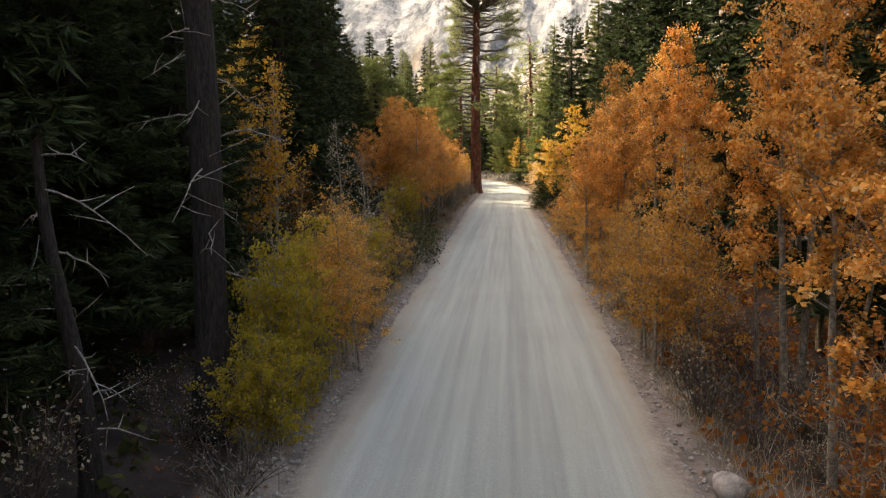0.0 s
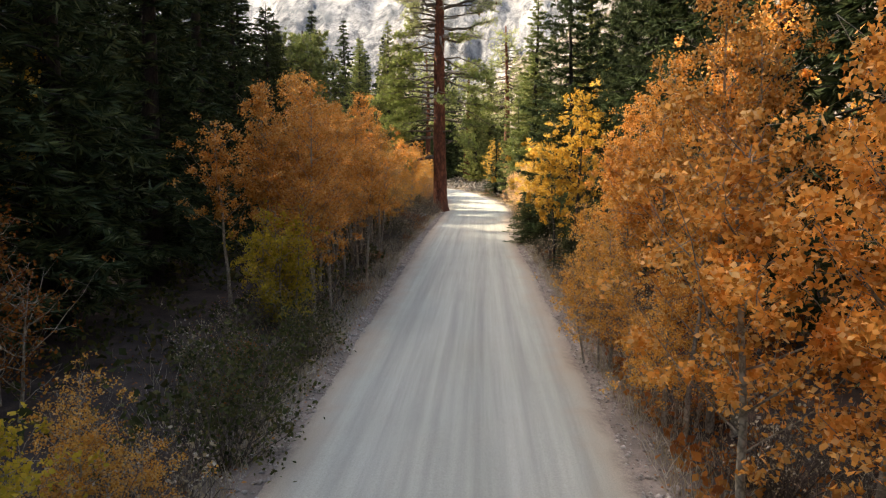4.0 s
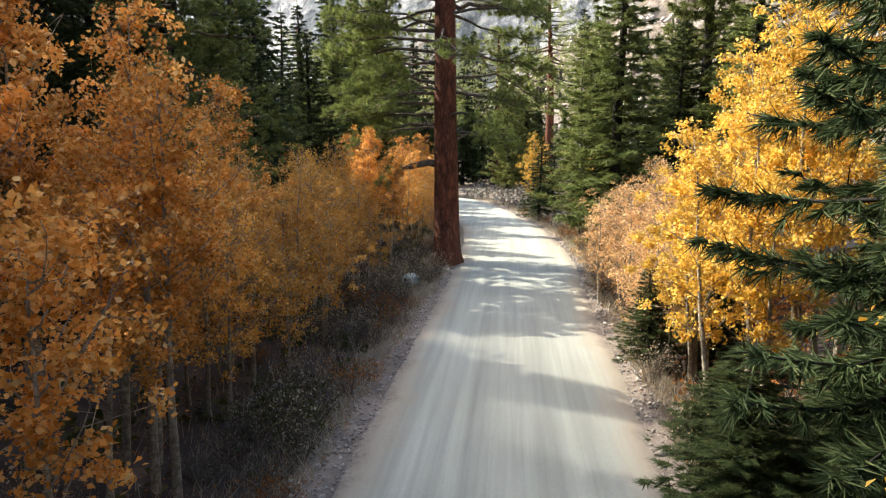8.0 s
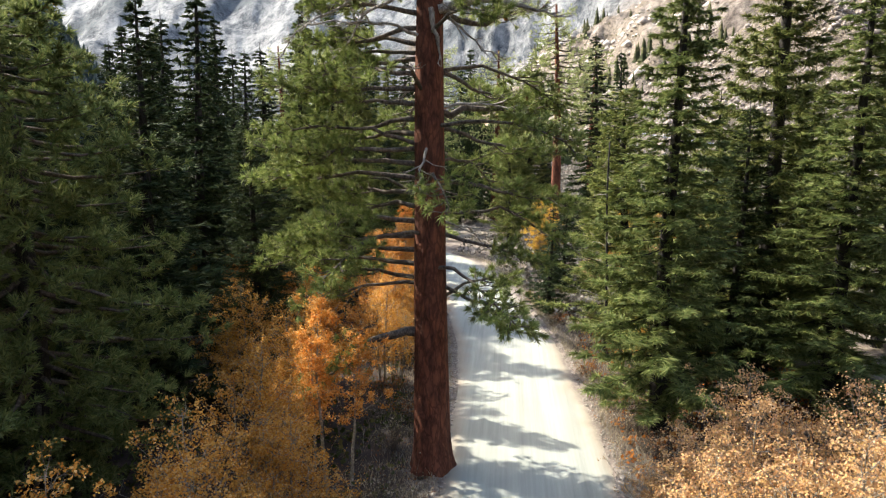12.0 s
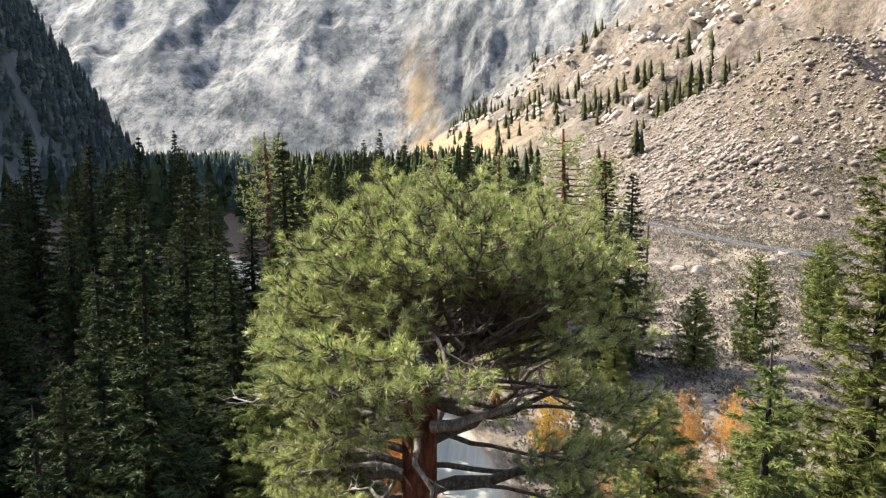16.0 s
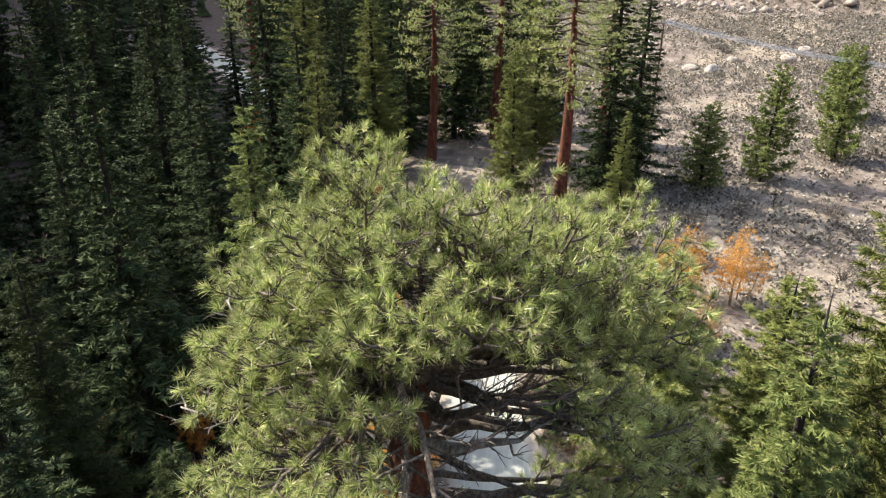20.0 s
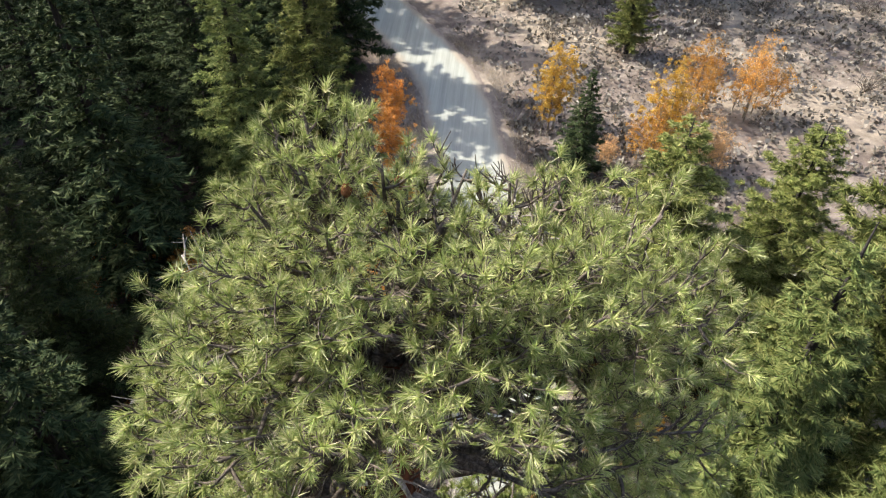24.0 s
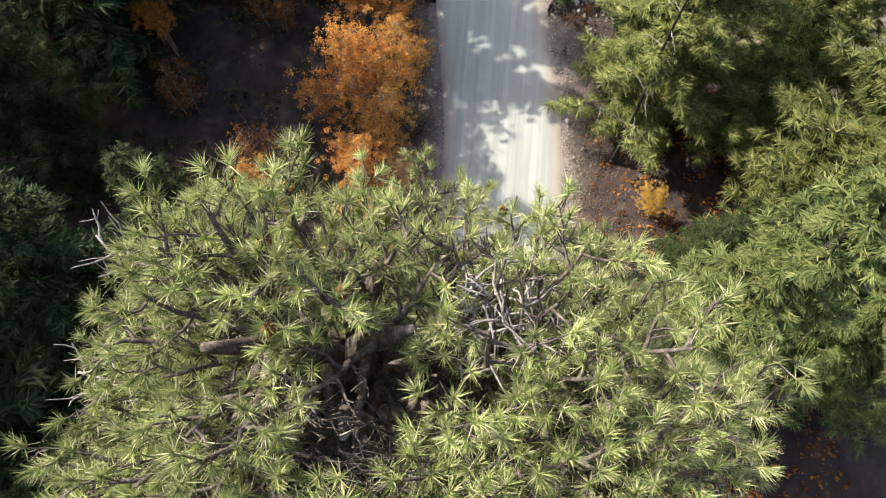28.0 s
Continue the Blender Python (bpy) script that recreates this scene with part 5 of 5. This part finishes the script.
n = 15000
gy = rng.uniform(-62, 26, n)
gx = np.interp(gy, [q[1] for q in ROAD], [q[0] for q in ROAD]) + rng.choice((-1, 1), n) * (2.0 + np.abs(rng.normal(0.25, 0.4, n)))
gz = ground_parts(gx, gy)[0]
low_stones("gravel", np.stack([gx, gy, gz + 0.005], -1), rng.uniform(0.012, 0.05, n) * rng.uniform(0.6, 1.2, n), GRANITE, "loose angular gravel along both road edges")

n = 90000
tx, ty = rng.uniform(10, 190, n), rng.uniform(108, 300, n)
tz, _, tr_, _, _ = ground_parts(tx, ty)
ok = (tr_ > -6) & (tr_ < 78) & (fractal(tx * 0.03, ty * 0.03, 3, 91) + 0.35 - np.abs(tr_ - 25) / 90 > rng.uniform(-0.3, 0.5, n))
low_stones("talus", np.stack([tx, ty, tz], -1)[ok], (0.16 + rng.exponential(0.24, n)).clip(0, 2.0)[ok], TALUS, "scree of pale broken granite blocks on the slope")


def fallen_leaves():
    n = 14000
    y = rng.uniform(-62, 10, n)
    x = np.interp(y, [q[1] for q in ROAD], [q[0] for q in ROAD]) + rng.choice((-1, 1), n) * rng.uniform(2.3, 6.5, n)
    bd = Build()
    bd.leaves(np.stack([x, y, ground_parts(x, y)[0] + 0.02], -1), 0.05, 4.0)
    tagged(new("fallen_leaves", bd.mesh("fallen_leaves", RUST)), "brown and orange leaves fallen under the aspens", "leaves", kind="stuff")


def dry_grass():
    n = 60000
    y = rng.uniform(-62, 40, n)
    x = np.interp(y, [q[1] for q in ROAD], [q[0] for q in ROAD]) + rng.choice((-1, 1), n) * (2.4 + np.abs(rng.normal(0, 1.3, n)))
    dim = (x < -0.4) & (y < -42)
    x, y = x[~dim], y[~dim]
    n = len(x)
    bd = Build()
    way = unit(rng.standard_normal((n, 3)) * [0.45, 0.45, 0.1] + [0, 0, 1])
    bd.blades(np.stack([x, y, ground_parts(x, y)[0] - 0.02], -1), way, rng.uniform(0.12, 0.45, n), 0.012)
    tagged(new("dry_grass", bd.mesh("dry_grass", PALE_LEAF)), "sparse dry straw-coloured grass on the verges", "grass", kind="stuff")


def forest_floor():
    n = 5200
    x, y = rng.uniform(-24, -0.8, n), rng.uniform(-64, 30, n)
    ok = (np.abs(from_line(x, y, ROAD)) > 3.2) & (np.hypot(x, y) > 1.0)
    brush_cover("undergrowth", x[ok], y[ok], rng.uniform(0.15, 0.42, ok.sum()), GREEN_LEAF, "dark low undergrowth on the forest floor")
    n = 3000
    x, y = rng.uniform(5.4, 13, n), rng.uniform(-64, 16, n)
    brush_cover("thicket_undergrowth", x, y, rng.uniform(0.12, 0.36, n), RUST, "brown brushy undergrowth below the aspens")


fallen_leaves()
dry_grass()


def far_conifers(name, xs, ys, hs, label, material=None):
    """Distant conifers: ragged stacked skirts, all in one cover."""
    n, zs = len(xs), ground_parts(xs, ys)[0]
    bd, m = Build(), 10
    th = np.arange(m) * 2 * np.pi / m
    for lo, hi, w in ((0.03, 0.3, 0.15), (0.14, 0.42, 0.14), (0.26, 0.54, 0.125), (0.38, 0.66, 0.105), (0.5, 0.78, 0.085), (0.62, 0.88, 0.065), (0.75, 1.0, 0.045)):
        rr = hs[:, None] * w * rng.uniform(0.7, 1.3, (n, m)) * np.where(np.arange(m) % 2, 1.3, 0.42)
        ring = np.stack([xs[:, None] + rr * np.cos(th), ys[:, None] + rr * np.sin(th), zs[:, None] + hs[:, None] * (lo + rng.uniform(-0.05, 0.05, (n, m)))], -1)
        tip = np.stack([xs, ys, zs + hs * hi], -1)[:, None]
        v = np.concatenate([ring, tip], 1)
        j = np.arange(m)
        f = np.stack([j, (j + 1) % m, np.full(m, m)], -1)
        bd.add(v.reshape(-1, 3), (f[None] + (m + 1) * np.arange(n)[:, None, None]).reshape(-1, 3))
    tagged(new(name, bd.mesh(name, material or SHADED_NEEDLE)), label, "trees", kind="stuff")


n = 13000
fx, fy = rng.uniform(-620, -60, n), rng.uniform(190, 780, n)
_, _, fr, fl, _ = ground_parts(fx, fy)
ok = (fl > -60) & (fr < -20) & (fl < 330) & (rng.uniform(0, 1, n) < 0.75)
far_conifers("forested_slope", fx[ok], fy[ok], rng.uniform(6, 16, ok.sum()), "conifer forest on the shaded mountainside, haze put into its needle colour", HAZE_NEEDLE)
n = 1500
fx, fy = rng.uniform(-230, 30, n), rng.uniform(135, 620, n)
_, _, fr, fl, _ = ground_parts(fx, fy)
ok = (fl < 0) & (fr < -8) & (rng.uniform(0, 1, n) < 0.8)
far_conifers("valley_forest", fx[ok], fy[ok], rng.uniform(6, 17, ok.sum()), "conifer forest filling the far valley floor")
n = 3000
fx, fy = rng.uniform(-60, 160, n), rng.uniform(130, 900, n)
_, _, fr, fl, _ = ground_parts(fx, fy)
gully = np.exp(-((fr - 52 - 0.02 * (fy - 250)) / 17) ** 2) * np.clip((fy - 190) / 60, 0, 1)
ok = (fr > 0) & (fr < 190) & (fractal(fx * 0.03, fy * 0.03, 3, 95) + 0.75 * gully - 0.22 > rng.uniform(0, 0.7, n))
far_conifers("cliff_conifers", fx[ok], fy[ok], rng.uniform(3.5, 13, ok.sum()), "scattered conifers on the sunlit rocky slope", SLOPE_NEEDLE)
n = 26000
ox, oy = rng.uniform(-80, 230, n), rng.uniform(145, 760, n)
oz, _, orr, _, _ = ground_parts(ox, oy)
band = np.exp(-((orr - 44) / 9) ** 2) * np.clip((oy - 230) / 40, 0, 1) + np.exp(-((orr - 92) / 15) ** 2) + 0.7 * np.exp(-((orr - 150) / 22) ** 2)
ok = (fractal(ox * 0.04, oy * 0.04, 4, 93) * 0.8 + band > rng.uniform(0.5, 1.1, n)) & (orr > 20)
low_stones("outcrop", np.stack([ox, oy, oz], -1)[ok], (0.5 + rng.exponential(1.1, n)).clip(0, 4.0)[ok], CRAG, "pale broken granite crags on the slope")


def brush_cover(name, xs, ys, size, material, label):
    """Low scrub as loose clumps of small leaves."""
    k = 11
    zs = ground_parts(xs, ys)[0]
    c = np.repeat(np.stack([xs, ys, zs], -1), k, 0)
    s_ = np.repeat(size, k)[:, None]
    off = rng.standard_normal((len(c), 3)) * [0.5, 0.5, 0.3] + [0, 0, 0.4]
    off[:, 2] = np.abs(off[:, 2])
    bd = Build()
    bd.leaves(c + off * s_, 0.42 * s_[:, 0])
    tagged(new(name, bd.mesh(name, material)), label, "brush", kind="stuff")


n = 36000
bx, by = rng.uniform(-2, 70, n), rng.uniform(16, 140, n)
keep = (np.abs(from_line(bx, by, ROAD)) > 3.2) & (fractal(bx * 0.08, by * 0.08, 3, 97) > rng.uniform(-0.7, 0.3, n))
brush_cover("sagebrush", bx[keep], by[keep], rng.uniform(0.25, 0.75, keep.sum()), SAGE_LEAF, "grey sagebrush cover on the open flat")
n = 4200
bx, by = rng.uniform(-60, 200, n), rng.uniform(120, 520, n)
_, _, br_, _, _ = ground_parts(bx, by)
keep = (br_ > 5) & (br_ < 190) & (fractal(bx * 0.03, by * 0.03, 3, 99) > rng.uniform(-0.3, 0.4, n))
brush_cover("slope_brush", bx[keep], by[keep], rng.uniform(0.6, 1.8, keep.sum()), GREEN_LEAF, "dark scrub on the rocky slope")

forest_floor()

# ---- snags: bare dark trunks of the left foreground ----


def snag(x, y, height, r, branches, label, broken=False, lean=(0.0, 0.0), bark=None):
    tree = tagged(new("dead_tree"), label, "tree")
    tree.matrix_basis = place(x, y)
    tr = Build()
    zz = np.linspace(0, 1, 14)
    sp = np.stack([lean[0] * zz * height + 0.06 * np.sin(zz * 6), lean[1] * zz * height + 0 * zz, zz * height], -1)
    tr.tube(sp, r * (1 - 0.6 * zz) * (1 + 0.35 * np.exp(-zz * height / 0.3)), 18, 0.05)
    part("trunk", tr, bark or FIR_BARK, tree, smooth=True)
    for n in range(branches):
        zb = height * (0.16 + 0.8 * (n + 0.5) / branches)
        az = n * 2.2 + rng.normal(0, 0.5)
        b = np.array([np.interp(zb, sp[:, 2], sp[:, 0]), np.interp(zb, sp[:, 2], sp[:, 1]), zb])
        ln = rng.uniform(0.4, 1.35)
        bb = Build()
        p = bent(b, b + [np.cos(az) * ln, np.sin(az) * ln, rng.uniform(-0.7, 0.15) * ln], 7, 0.12 * ln, 0.16)
        bb.tube(p, np.linspace(0.014, 0.004, 7), 5)
        for c in (2, 3, 4, 5):
            bb.tube(bent(p[c], p[c] + rng.standard_normal(3) * 0.25 * ln, 3, 0, 0.1), [0.008, 0.006, 0.003], 3)
        part("dead_branch", bb, DEAD_WOOD, tree)
    return tree


snag(-1.08, -55.5, 13, 0.23, 38, "dark fir trunk with bare grey dead branches")
snag(-1.5, -57.6, 3.9, 0.11, 10, "slim dark trunk with bare dead branches", lean=(-0.08, 0))
snag(-5.2, -39.8, 6.7, 0.26, 4, "broken-topped dead trunk among the firs", bark=POLE_WOOD)
snag(6.0, 11.5, 9, 0.07, 10, "slim dead sapling by the road")


# ---- power line ----
def power_pole(x, y, height=10.5):
    pole = tagged(new("utility_pole"), "weathered wooden utility pole with a crossarm", "pole", "power line")
    pole.matrix_basis = place(x, y, 1, 20)
    st, arm = Build(), Build()
    t = np.linspace(0, 1, 6)
    st.tube(np.stack([0 * t, 0 * t, t * height - 0.3], -1), 0.15 - 0.05 * t, 10, 0.02)
    part("post", st, POLE_WOOD, pole, smooth=True)
    arm.tube([(-1.2, 0.13, height - 0.9), (1.2, 0.13, height - 0.9)], [0.06, 0.06], 4)
    part("crossarm", arm, POLE_WOOD, pole)
    for k in (-1.05, -0.4, 0.4, 1.05):
        ins = Build()
        ins.tube([(k, 0.13, height - 0.84), (k, 0.13, height - 0.76), (k, 0.13, height - 0.66)], [0.03, 0.05, 0.03], 8)
        part("insulator", ins, BLUE_ROCK, pole)
    return np.array([x, y, ground_z(x, y) + height - 0.7])


tops = [power_pole(*q) for q in ((18.6, 76.4), (64.0, 52.0, 6.2))]
for a, b in zip(tops, tops[1:]):
    d = unit(np.cross(b - a, [0, 0, 1]))
    for k in (-1.05, -0.4, 0.4, 1.05):
        w = Build()
        t = np.linspace(0, 1, 24)[:, None]
        p = a + (b - a) * t + d * k
        p[:, 2] -= 2.0 * 4 * t[:, 0] * (1 - t[:, 0])
        w.tube(p, np.full(24, 0.034), 5)
        tagged(new("power_line", w.mesh("power_line", WIRE)), "thin bright overhead power line", "cable", "power line")
